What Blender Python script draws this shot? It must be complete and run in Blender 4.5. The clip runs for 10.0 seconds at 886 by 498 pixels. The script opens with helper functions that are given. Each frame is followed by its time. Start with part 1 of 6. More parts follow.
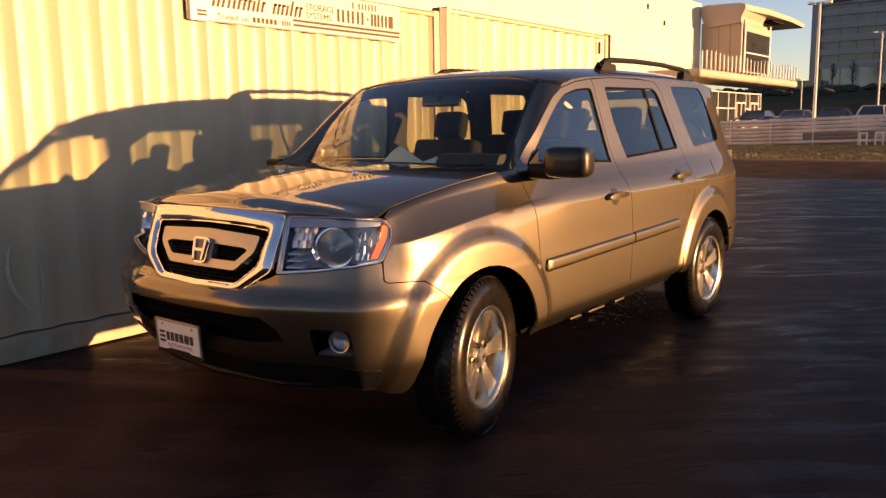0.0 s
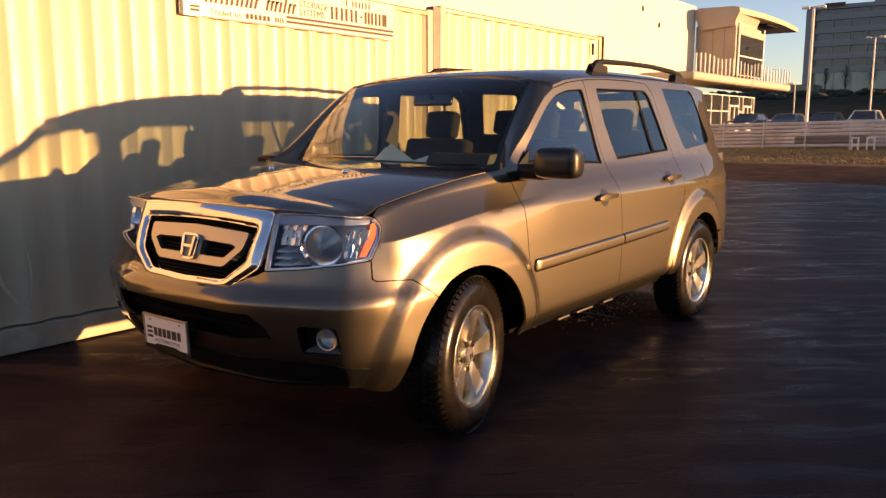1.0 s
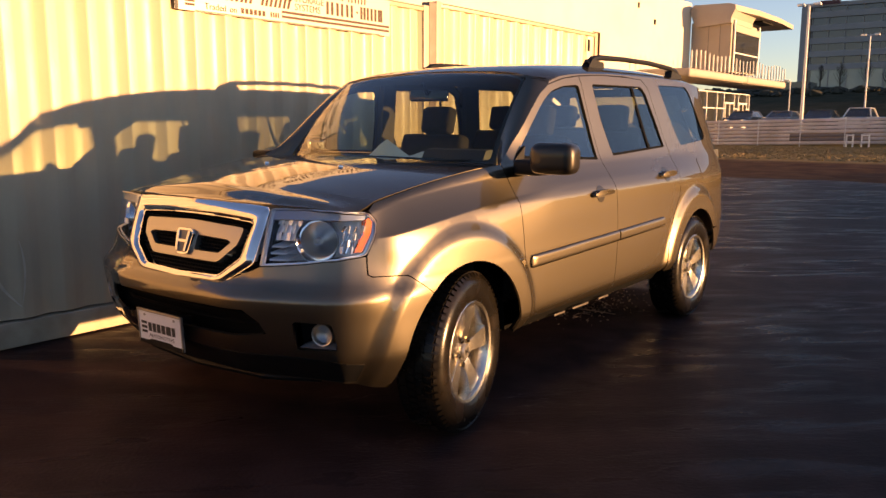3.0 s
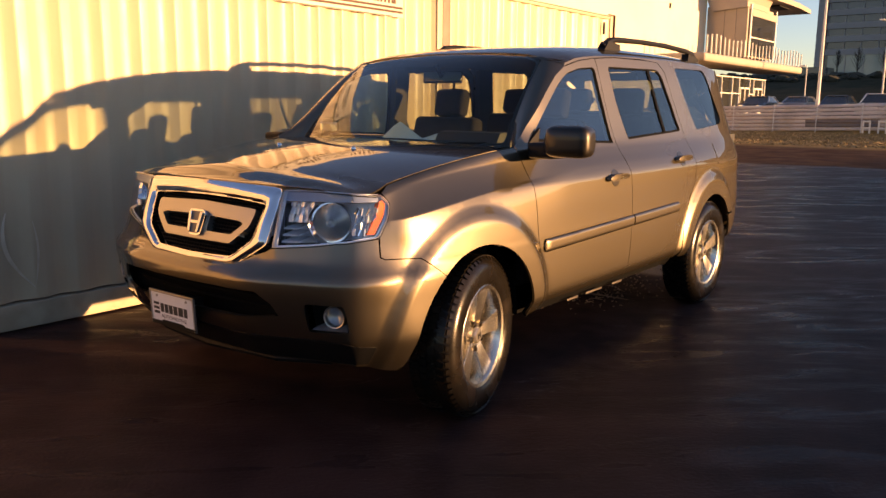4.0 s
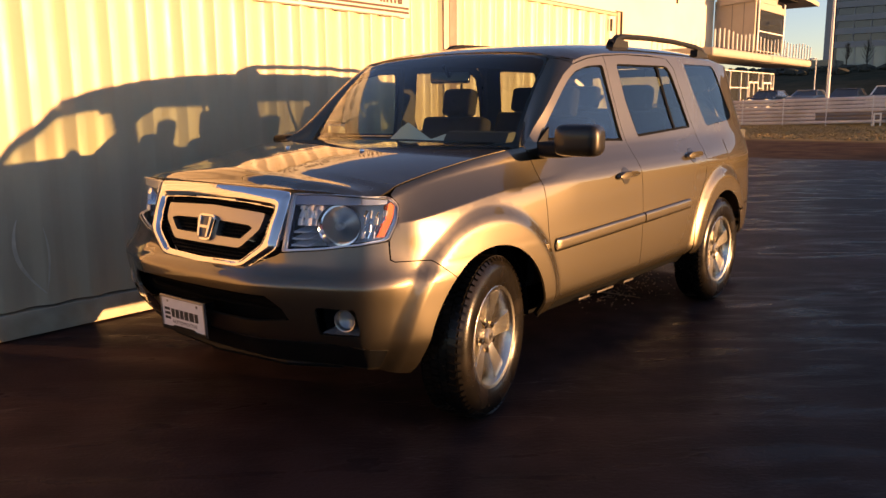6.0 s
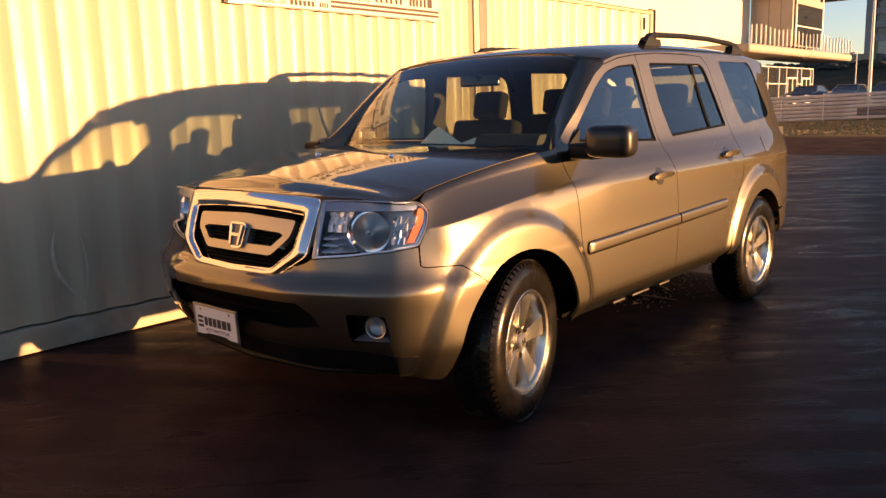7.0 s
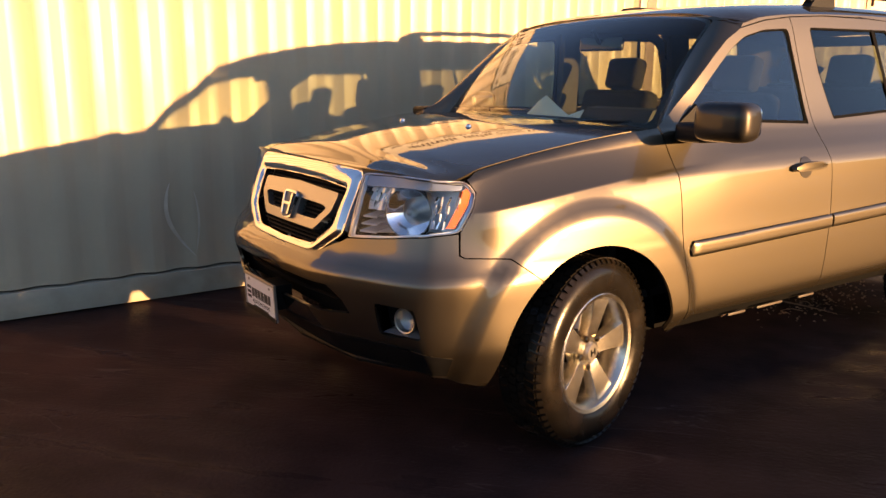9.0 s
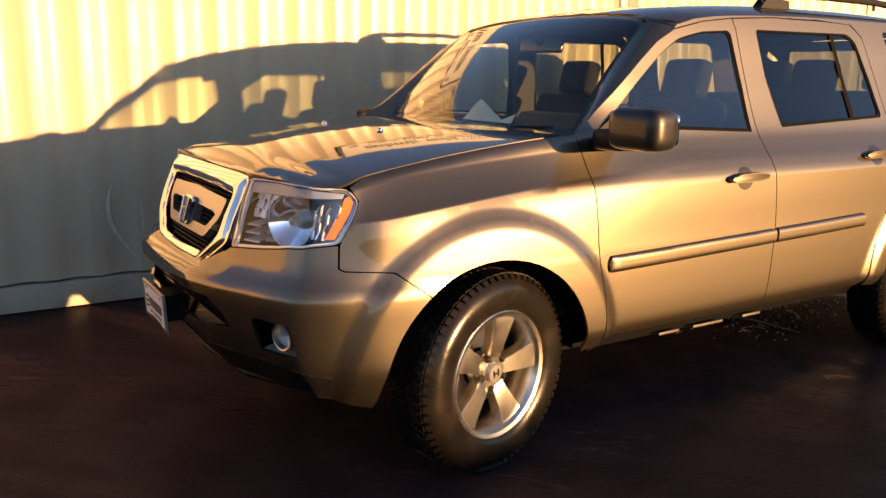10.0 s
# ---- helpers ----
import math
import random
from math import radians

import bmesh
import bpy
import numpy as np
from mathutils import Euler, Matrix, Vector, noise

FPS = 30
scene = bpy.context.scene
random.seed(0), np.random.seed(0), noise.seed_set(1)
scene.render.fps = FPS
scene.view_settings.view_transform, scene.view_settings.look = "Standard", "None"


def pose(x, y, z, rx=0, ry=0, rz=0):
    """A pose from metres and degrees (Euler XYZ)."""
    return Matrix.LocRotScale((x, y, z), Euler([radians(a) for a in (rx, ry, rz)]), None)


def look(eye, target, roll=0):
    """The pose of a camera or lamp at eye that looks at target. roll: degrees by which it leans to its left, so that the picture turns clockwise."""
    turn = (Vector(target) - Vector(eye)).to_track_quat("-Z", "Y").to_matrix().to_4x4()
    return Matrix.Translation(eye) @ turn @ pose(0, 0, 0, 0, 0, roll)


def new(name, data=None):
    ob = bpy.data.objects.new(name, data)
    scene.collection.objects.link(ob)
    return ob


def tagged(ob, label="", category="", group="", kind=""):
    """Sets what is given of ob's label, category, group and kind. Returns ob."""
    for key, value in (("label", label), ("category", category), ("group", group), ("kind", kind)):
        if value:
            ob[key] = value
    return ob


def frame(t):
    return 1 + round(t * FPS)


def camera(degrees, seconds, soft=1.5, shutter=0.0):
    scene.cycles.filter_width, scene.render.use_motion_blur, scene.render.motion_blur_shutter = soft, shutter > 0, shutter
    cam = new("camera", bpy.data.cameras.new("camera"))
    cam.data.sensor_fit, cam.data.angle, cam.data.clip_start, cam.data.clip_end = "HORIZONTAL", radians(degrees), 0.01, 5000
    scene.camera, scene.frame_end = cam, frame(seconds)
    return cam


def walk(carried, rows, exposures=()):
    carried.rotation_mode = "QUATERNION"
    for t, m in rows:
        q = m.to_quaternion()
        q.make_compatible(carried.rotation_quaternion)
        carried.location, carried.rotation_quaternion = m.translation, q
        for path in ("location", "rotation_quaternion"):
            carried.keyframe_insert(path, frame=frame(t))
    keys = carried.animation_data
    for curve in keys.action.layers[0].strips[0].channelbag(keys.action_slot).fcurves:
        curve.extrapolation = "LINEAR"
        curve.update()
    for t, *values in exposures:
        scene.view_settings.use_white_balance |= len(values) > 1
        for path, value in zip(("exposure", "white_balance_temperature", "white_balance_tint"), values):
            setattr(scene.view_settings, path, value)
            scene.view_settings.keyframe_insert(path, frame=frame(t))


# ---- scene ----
cam = camera(58.0, 10.0)
PATH = [
    (0, (-2.815, -2.931, 1.382), (-1.258, -1.712, 1.081), -0.8),
    (0.5, (-2.807, -2.935, 1.38), (-1.26, -1.712, 1.048), -0.6),
    (1, (-2.811, -2.948, 1.384), (-1.243, -1.744, 1.08), -0.0),
    (1.5, (-2.809, -2.949, 1.383), (-1.232, -1.752, 1.102), -0.4),
    (2, (-2.802, -2.947, 1.386), (-1.212, -1.767, 1.103), 0.1),
    (2.5, (-2.803, -2.942, 1.379), (-1.227, -1.748, 1.08), 0.2),
    (2.7, (-2.808, -2.943, 1.38), (-1.231, -1.751, 1.075), 0.17),
    (3.8, (-2.795, -2.932, 1.378), (-1.238, -1.724, 1.034), 0.34),
    (4, (-2.792, -2.922, 1.371), (-1.24, -1.71, 1.019), 0.5),
    (4.5, (-2.79, -2.913, 1.372), (-1.264, -1.675, 1.002), 0.2),
    (5, (-2.776, -2.904, 1.376), (-1.241, -1.678, 1.005), -0.0),
    (5.2, (-2.773, -2.908, 1.377), (-1.24, -1.678, 1.011), -0.24),
    (6.3, (-2.78, -2.909, 1.374), (-1.238, -1.683, 1.027), -0.63),
    (6.5, (-2.779, -2.903, 1.37), (-1.232, -1.681, 1.03), -0.7),
    (6.8, (-2.771, -2.903, 1.373), (-1.254, -1.646, 1.03), -0.84),
    (7, (-2.743, -2.904, 1.378), (-1.262, -1.605, 1.034), -1.7),
    (7.3, (-2.651, -2.927, 1.384), (-1.247, -1.543, 1.055), -2.9),
    (7.5, (-2.575, -2.922, 1.391), (-1.174, -1.534, 1.06), -2.6),
    (7.8, (-2.468, -2.963, 1.376), (-1.146, -1.504, 1.033), -1.1),
    (8, (-2.413, -2.972, 1.384), (-1.118, -1.497, 0.998), -1.0),
    (8.3, (-2.326, -2.973, 1.376), (-1.08, -1.468, 0.955), -3.09),
    (8.5, (-2.263, -2.983, 1.37), (-1.095, -1.41, 0.97), -3.0),
    (8.8, (-2.108, -2.955, 1.367), (-0.984, -1.361, 0.929), 1.78),
    (9, (-2.047, -2.964, 1.373), (-0.944, -1.35, 0.951), 0.3),
    (9.3, (-1.927, -2.986, 1.359), (-0.917, -1.31, 0.958), -0.68),
    (9.5, (-1.83, -3.013, 1.357), (-0.911, -1.29, 0.925), -0.7),
    (9.8, (-1.645, -3.049, 1.359), (-0.678, -1.349, 0.95), 1.26),
    (10, (-1.567, -3.062, 1.369), (-0.512, -1.414, 0.955), 0.9),
]
walk(cam, [(t, look(eye, target, roll)) for t, eye, target, roll in PATH], [(0, 1.56, 9050, 42), (0.9, 1.635, 8550, 39), (6.5, 1.64, 8600, 39), (7.5, 1.69, 8500, 37), (8, 1.76, 8450, 36), (9, 1.93, 8350, 34), (10, 1.88, 8250, 33)])

# ---- light ----
SUN_WAY = Vector((-0.48, 1.0, -0.078)).normalized()      # the way the sunlight travels
world = bpy.data.worlds.new("world")
scene.world = world
world.use_nodes = True
wn = world.node_tree
sky = wn.nodes.new("ShaderNodeTexSky")
sky.sky_type = 'NISHITA'
sky.sun_disc = False
sky.sun_elevation = math.asin(-SUN_WAY.z)
sky.sun_rotation = math.atan2(-SUN_WAY.x, -SUN_WAY.y)
sky.altitude = 1600
sky.air_density, sky.dust_density, sky.ozone_density = 1.0, 0.5, 2.6
wn.links.new(sky.outputs[0], wn.nodes["Background"].inputs[0])
wn.nodes["Background"].inputs[1].default_value = 0.1333
sun_data = bpy.data.lights.new("sun", 'SUN')
sun_data.energy, sun_data.angle, sun_data.color = 4.667, radians(0.6), (1.0, 0.68, 0.315)
sun = new("sun", sun_data)
sun.matrix_world = look((0, 0, 0), SUN_WAY)
scene.view_settings.exposure = 0.0


# ---- materials ----
def material(name, colour, rough=0.5, metal=0.0, coat=0.0, vary=0.0, vary_scale=6.0, dirt=None, dirt_scale=2.0, dirt_amount=0.5,
             bump=0.0, bump_scale=60.0, rough_vary=0.0, spec=0.5, per_piece=0.0, alpha=1.0):
    """A procedural surface: base colour with grain at two scales, stains of a second colour, fine relief."""
    m = bpy.data.materials.new(name)
    m.use_nodes = True
    t = m.node_tree
    b = t.nodes["Principled BSDF"]
    b.inputs["Roughness"].default_value = rough
    b.inputs["Metallic"].default_value = metal
    b.inputs["Coat Weight"].default_value = coat
    b.inputs["Coat Roughness"].default_value = 0.04
    b.inputs["Specular IOR Level"].default_value = spec
    base = (*colour, 1)
    b.inputs["Base Color"].default_value = base
    if not (vary or dirt or bump or rough_vary or per_piece):
        return m
    co = t.nodes.new("ShaderNodeTexCoord").outputs["Object"]

    def tex(scale, detail=5.0):
        n = t.nodes.new("ShaderNodeTexNoise")
        n.inputs["Scale"].default_value, n.inputs["Detail"].default_value = scale, detail
        t.links.new(co, n.inputs["Vector"])
        return n.outputs["Fac"]

    def mix(kind, fac, a, c):
        n = t.nodes.new("ShaderNodeMix")
        n.data_type, n.blend_type = 'RGBA', kind
        for sock, v in ((n.inputs[0], fac), (n.inputs[6], a), (n.inputs[7], c)):
            if hasattr(v, "links"):
                t.links.new(v, sock)
            else:
                sock.default_value = v
        return n.outputs[2]

    def ramp(src, lo, hi, v0=0.0, v1=1.0):
        n = t.nodes.new("ShaderNodeMapRange")
        t.links.new(src, n.inputs[0])
        for i, v in enumerate((lo, hi, v0, v1)):
            n.inputs[i + 1].default_value = v
        return n.outputs[0]
    out = base
    if vary:
        dark = tuple(c * (1 - vary) for c in colour) + (1,)
        light = tuple(min(1, c * (1 + vary)) for c in colour) + (1,)
        out = mix('MIX', ramp(tex(vary_scale), 0.3, 0.7), dark, light)
        out = mix('MIX', ramp(tex(vary_scale * 9, 3), 0.35, 0.75, 0.0, 0.35), out, dark)
    if dirt:
        out = mix('MIX', ramp(tex(dirt_scale, 8), 0.5, 0.72, 0.0, dirt_amount), out, (*dirt, 1))
    if per_piece:
        oi = t.nodes.new("ShaderNodeObjectInfo")
        out = mix('MULTIPLY', 1.0, out, mix('MIX', oi.outputs["Random"], (1 - per_piece,) * 3 + (1,), (1, 1, 1, 1)))
    if hasattr(out, "links"):
        t.links.new(out, b.inputs["Base Color"])
    if rough_vary:
        t.links.new(ramp(tex(vary_scale * 0.7, 6), 0.3, 0.7, max(0.02, rough - rough_vary), min(1, rough + rough_vary)), b.inputs["Roughness"])
    if bump:
        n = t.nodes.new("ShaderNodeBump")
        n.inputs["Strength"].default_value, n.inputs["Distance"].default_value = bump, 0.01
        t.links.new(tex(bump_scale, 4), n.inputs["Height"])
        t.links.new(n.outputs[0], b.inputs["Normal"])
    return m


def glass_material(name, tint, rough=0.0, base=0.05, slant=0.92, gloss=(0.80, 0.90, 1.0)):
    """A thin pane: a sharp reflection, stronger at a slant, over a tinted see-through body."""
    m = bpy.data.materials.new(name)
    m.use_nodes = True
    t = m.node_tree
    t.nodes.remove(t.nodes["Principled BSDF"])
    out = t.nodes["Material Output"]
    gl, tr, lw, mx = (t.nodes.new("ShaderNode" + k) for k in ("BsdfGlossy", "BsdfTransparent", "LayerWeight", "MixShader"))
    gl.inputs["Roughness"].default_value = rough
    gl.inputs["Color"].default_value = (*gloss, 1)
    tr.inputs["Color"].default_value = (*tint, 1)
    lw.inputs["Blend"].default_value = 0.5
    pw, ma = t.nodes.new("ShaderNodeMath"), t.nodes.new("ShaderNodeMath")
    pw.operation, ma.operation = 'POWER', 'MULTIPLY_ADD'
    pw.inputs[1].default_value = 4.0
    ma.inputs[1].default_value, ma.inputs[2].default_value = slant, base
    t.links.new(lw.outputs["Facing"], pw.inputs[0])
    t.links.new(pw.outputs[0], ma.inputs[0])
    t.links.new(ma.outputs[0], mx.inputs[0])
    t.links.new(tr.outputs[0], mx.inputs[1])
    t.links.new(gl.outputs[0], mx.inputs[2])
    t.links.new(mx.outputs[0], out.inputs[0])
    return m


PAINT = material("tan_metallic_paint", (0.140, 0.118, 0.087), rough=0.38, metal=0.95, coat=1.0, vary=0.05, vary_scale=900, rough_vary=0.0)
# flakes under clear lacquer are never met at a slant
PAINT.node_tree.nodes["Principled BSDF"].inputs["Specular Tint"].default_value = (0.04, 0.035, 0.03, 1)
# body paint darkened: shade of mirrors and handle recesses is in its colour
PAINT_SHADED = material("tan_cap_paint", (0.030, 0.026, 0.022), rough=0.40, metal=0.7, coat=0.35)
CHROME = material("chrome", (0.62, 0.62, 0.64), rough=0.08, metal=1.0)
SATIN = material("satin_silver", (0.33, 0.32, 0.305), rough=0.36, metal=0.9)
ALLOY = material("silver_alloy", (0.70, 0.66, 0.58), rough=0.25, metal=1.0, vary=0.08, vary_scale=30, dirt=(0.12, 0.08, 0.05), dirt_scale=14, dirt_amount=0.35, bump=0.15, bump_scale=120)
BLACK = material("black_plastic", (0.007, 0.007, 0.0075), rough=0.5, spec=0.15, vary=0.2, vary_scale=20, bump=0.1, bump_scale=300)
BLACK_GLOSS = material("gloss_black", (0.008, 0.008, 0.009), rough=0.12)
MESH_BLACK = material("grille_mesh_black", (0.004, 0.004, 0.004), rough=0.6, spec=0.1)
RUBBER = material("tyre_rubber", (0.008, 0.0068, 0.0056), rough=0.26, spec=0.25, vary=0.3, vary_scale=12, dirt=(0.026, 0.016, 0.010), dirt_scale=9, dirt_amount=0.35, bump=0.04, bump_scale=70, rough_vary=0.06)
NUT = material("dull_gold_nut", (0.13, 0.095, 0.055), rough=0.25, metal=1.0)
SEAL = material("window_rubber", (0.003, 0.003, 0.003), rough=0.6, spec=0.03)
LINER = material("wheel_well_black", (0.005, 0.005, 0.005), rough=0.9, spec=0.05)
GLASS = glass_material("window_glass", (0.66, 0.74, 0.64), base=0.07)
GLASS_WS = glass_material("windshield_glass", (0.82, 0.87, 0.76), base=0.04, gloss=(0.95, 0.95, 0.95))
GLASS_DARK = glass_material("privacy_glass", (0.30, 0.33, 0.29), base=0.025, slant=0.75)
LENS = glass_material("clear_lens", (0.95, 0.97, 1.0), base=0.03, slant=0.30)
AMBER = material("amber_plastic", (0.70, 0.13, 0.010), rough=0.22, coat=0.6)
RED = material("red_lens", (0.35, 0.01, 0.01), rough=0.15, coat=0.8)
CLOTH = material("dark_seat_cloth", (0.020, 0.018, 0.017), rough=0.9, vary=0.25, vary_scale=30, bump=0.3, bump_scale=250)
DASH = material("dash_vinyl", (0.009, 0.009, 0.010), rough=0.65, bump=0.3, bump_scale=200)
HEADLINER = material("headliner", (0.09, 0.085, 0.08), rough=0.95, vary=0.1, vary_scale=30)
PAPER = material("white_paper", (0.42, 0.58, 0.66), rough=0.7)
PLATE = material("white_plate", (0.72, 0.72, 0.74), rough=0.4, vary=0.05, vary_scale=20)
INK = material("dark_ink", (0.02, 0.02, 0.022), rough=0.6)
INK_BROWN = material("brown_ink", (0.06, 0.03, 0.02), rough=0.7, vary=0.2, vary_scale=20)


# ---- mesh helpers ----
def lin(a, b, n):
    return [a + (b - a) * i / (n - 1) for i in range(n)]


def finish(name, me, mat, parent=None, label="", smooth=False):
    for m in (mat if isinstance(mat, (list, tuple)) else (mat,)):
        me.materials.append(m)
    if smooth:
        me.polygons.foreach_set("use_smooth", [True] * len(me.polygons))
    ob = new(name, me)
    ob.parent = parent
    if label:
        ob["label"] = label
    return ob


def part(name, bm, mat, parent=None, label="", smooth=False):
    """Links a bmesh as one mesh object under a thing or a part."""
    me = bpy.data.meshes.new(name)
    bmesh.ops.recalc_face_normals(bm, faces=bm.faces)
    bm.to_mesh(me)
    bm.free()
    ob = finish(name, me, mat, parent, label)
    if smooth:
        me.polygons.foreach_set("use_smooth", [True] * len(me.polygons))
        me.set_sharp_from_angle(angle=radians(35))
    return ob


def share(name, ob, m, parent):
    """Another object on the same mesh, at the pose m."""
    o = new(name, ob.data)
    o.parent = parent
    o.matrix_basis = m
    return o


def group_thing(name, label, category, at=(0, 0, 0), turn=0.0, group="", kind=""):
    ob = new(name)
    ob.empty_display_size = 0.2
    ob.matrix_basis = pose(*at, 0, 0, turn)
    return tagged(ob, label, category, group, kind)


def box(bm, x0, x1, y0, y1, z0, z1, bevel=0.0, seg=2, m=None):
    vs = [bm.verts.new((x, y, z)) for x in (x0, x1) for y in (y0, y1) for z in (z0, z1)]
    if m is not None:
        for v in vs:
            v.co = m @ v.co
    f = [bm.faces.new([vs[i] for i in q]) for q in ((0, 1, 3, 2), (4, 6, 7, 5), (0, 4, 5, 1), (2, 3, 7, 6), (0, 2, 6, 4), (1, 5, 7, 3))]
    if bevel:
        es = list({e for q in f for e in q.edges})
        bmesh.ops.bevel(bm, geom=es, offset=bevel, segments=seg, profile=0.6, affect='EDGES')
    return bm


def box_part(name, dims, mat, parent, bevel=0.004, label="", m=None):
    return part(name, box(bmesh.new(), *dims, bevel, 2, m), mat, parent, label, smooth=bevel > 0)


def lathe(bm, profile, n=48, m=None, closed=False, caps=True):
    """Turns a profile of (radius, height) round the z axis."""
    rings = []
    for r, h in profile:
        ring = []
        for i in range(n):
            a = 2 * math.pi * i / n
            p = Vector((r * math.cos(a), r * math.sin(a), h))
            ring.append(bm.verts.new(m @ p if m is not None else p))
        rings.append(ring)
    pairs = list(zip(rings, rings[1:])) + ([(rings[-1], rings[0])] if closed else [])
    for a, b in pairs:
        for i in range(n):
            bm.faces.new((a[i], a[(i + 1) % n], b[(i + 1) % n], b[i]))
    if caps and not closed:
        for ring in (rings[0], rings[-1]):
            if profile[rings.index(ring)][0] > 1e-6:
                bm.faces.new(ring)
    return bm


def tube(bm, path, r, n=8, flat=1.0):
    """Sweeps a round section along a path; flat squeezes it in height. r is one radius or one for each point."""
    path = [Vector(p) for p in path]
    rings = []
    for i, p in enumerate(path):
        d = (path[min(i + 1, len(path) - 1)] - path[max(i - 1, 0)]).normalized()
        side = d.cross(Vector((0, 0, 1)))
        side = side.normalized() if side.length > 1e-4 else Vector((1, 0, 0))
        up = side.cross(d)
        rr = r[i] if isinstance(r, (list, tuple)) else r
        rings.append([bm.verts.new(p + rr * (math.cos(a) * side + math.sin(a) * flat * up)) for a in [2 * math.pi * k / n for k in range(n)]])
    for a, b in zip(rings, rings[1:]):
        for k in range(n):
            bm.faces.new((a[k], a[(k + 1) % n], b[(k + 1) % n], b[k]))
    bm.faces.new(rings[0])
    bm.faces.new(list(reversed(rings[-1])))
    return bm


def prism(bm, outline, h0, h1, m=None, bevel=0.0):
    """Stands a flat outline of (x, y) up from h0 to h1."""
    lo = [bm.verts.new((x, y, h0)) for x, y in outline]
    hi = [bm.verts.new((x, y, h1)) for x, y in outline]
    n = len(outline)
    f = [bm.faces.new(lo[::-1]), bm.faces.new(hi)] + [bm.faces.new((lo[i], lo[(i + 1) % n], hi[(i + 1) % n], hi[i])) for i in range(n)]
    if bevel:
        bmesh.ops.bevel(bm, geom=list(f[1].edges), offset=bevel, segments=2, profile=0.6, affect='EDGES')
    if m is not None:
        bmesh.ops.transform(bm, matrix=m, verts=bm.verts)
    return bm


def lettering(name, words, size, mat, m, parent, extrude=0.001, wide=1.0):
    """Words in the built-in font as a mesh, at the pose m: x along the line, y up."""
    cu = bpy.data.curves.new(name, 'FONT')
    cu.body, cu.size, cu.extrude, cu.align_x = words, size, extrude, 'LEFT'
    tmp = new(name + "_tmp", cu)
    me = bpy.data.meshes.new_from_object(tmp)
    bpy.data.objects.remove(tmp)
    me.transform(m @ Matrix.Diagonal((wide, 1, 1, 1)))
    me.materials.clear()
    return finish(name, me, mat, parent)

# ---- the large structure ----
WET = bpy.data.materials.new("wet_asphalt")
WET.use_nodes = True


def ground_material():
    t = WET.node_tree
    b = t.nodes["Principled BSDF"]
    co = t.nodes.new("ShaderNodeTexCoord").outputs["Object"]

    def tex(scale, detail=6.0, stretch=None, dist=0.0):
        n = t.nodes.new("ShaderNodeTexNoise")
        n.inputs["Scale"].default_value, n.inputs["Detail"].default_value, n.inputs["Distortion"].default_value = scale, detail, dist
        src = co
        if stretch:
            mp = t.nodes.new("ShaderNodeMapping")
            mp.vector_type = 'TEXTURE'
            mp.inputs["Scale"].default_value = [1 / v for v in stretch]
            mp.inputs["Rotation"].default_value = (0, 0, radians(-48))
            t.links.new(co, mp.inputs[0])
            src = mp.outputs[0]
        t.links.new(src, n.inputs["Vector"])
        return n.outputs["Fac"]

    def ramp(src, lo, hi, v0, v1, smooth=True):
        n = t.nodes.new("ShaderNodeMapRange")
        n.interpolation_type = 'SMOOTHSTEP' if smooth else 'LINEAR'
        t.links.new(src, n.inputs[0])
        for i, v in enumerate((lo, hi, v0, v1)):
            n.inputs[i + 1].default_value = v
        return n.outputs[0]

    def mix(fac, a, c):
        n = t.nodes.new("ShaderNodeMix")
        n.data_type = 'RGBA'
        t.links.new(fac, n.inputs[0])
        for sock, v in ((n.inputs[6], a), (n.inputs[7], c)):
            if hasattr(v, "links"):
                t.links.new(v, sock)
            else:
                sock.default_value = v
        return n.outputs[2]

    def math_node(op, a, c):
        n = t.nodes.new("ShaderNodeMath")
        n.operation = op
        for sock, v in zip(n.inputs, (a, c)):
            if hasattr(v, "links"):
                t.links.new(v, sock)
            else:
                sock.default_value = v
        return n.outputs[0]
    asphalt = mix(ramp(tex(3), 0.35, 0.65, 0, 1), (0.026, 0.0155, 0.0150, 1), (0.042, 0.0240, 0.0220, 1))
    asphalt = mix(ramp(tex(140, 2), 0.55, 0.75, 0, 0.5), asphalt, (0.05, 0.036, 0.032, 1))
    earth = mix(ramp(tex(1.2), 0.35, 0.65, 0, 1), (0.10, 0.055, 0.035, 1), (0.055, 0.030, 0.022, 1))
    grass = mix(ramp(tex(0.9, 10), 0.35, 0.65, 0, 1), (0.27, 0.185, 0.085, 1), (0.19, 0.130, 0.060, 1))
    bank = mix(ramp(tex(0.3, 10), 0.35, 0.65, 0, 1), (0.035, 0.035, 0.02, 1), (0.06, 0.05, 0.03, 1))
    lot = mix(ramp(tex(0.6, 6), 0.35, 0.65, 0, 1), (0.09, 0.08, 0.075, 1), (0.06, 0.055, 0.05, 1))
    # thin pale lines: the sheen along wet edges, put into the colour
    edge = ramp(math_node('ABSOLUTE', math_node('SUBTRACT', tex(1.7, 4, (0.35, 1.5, 1.0), 0.9), 0.52), 0.0), 0.0, 0.006, 1.0, 0.0)
    where = ramp(tex(0.55, 3), 0.53, 0.68, 0.0, 0.34)
    asphalt = mix(math_node('MULTIPLY', edge, where), asphalt, (0.20, 0.16, 0.15, 1))
    x = t.nodes.new("ShaderNodeSeparateXYZ")
    t.links.new(co, x.inputs[0])
    wob = math_node('ADD', x.outputs[0], math_node('MULTIPLY', tex(0.5, 6), 1.6))
    e1 = ramp(wob, 19.0, 19.5, 0, 1)
    e2 = ramp(wob, 28.0, 30.5, 0, 1)
    col = mix(e1, asphalt, earth)
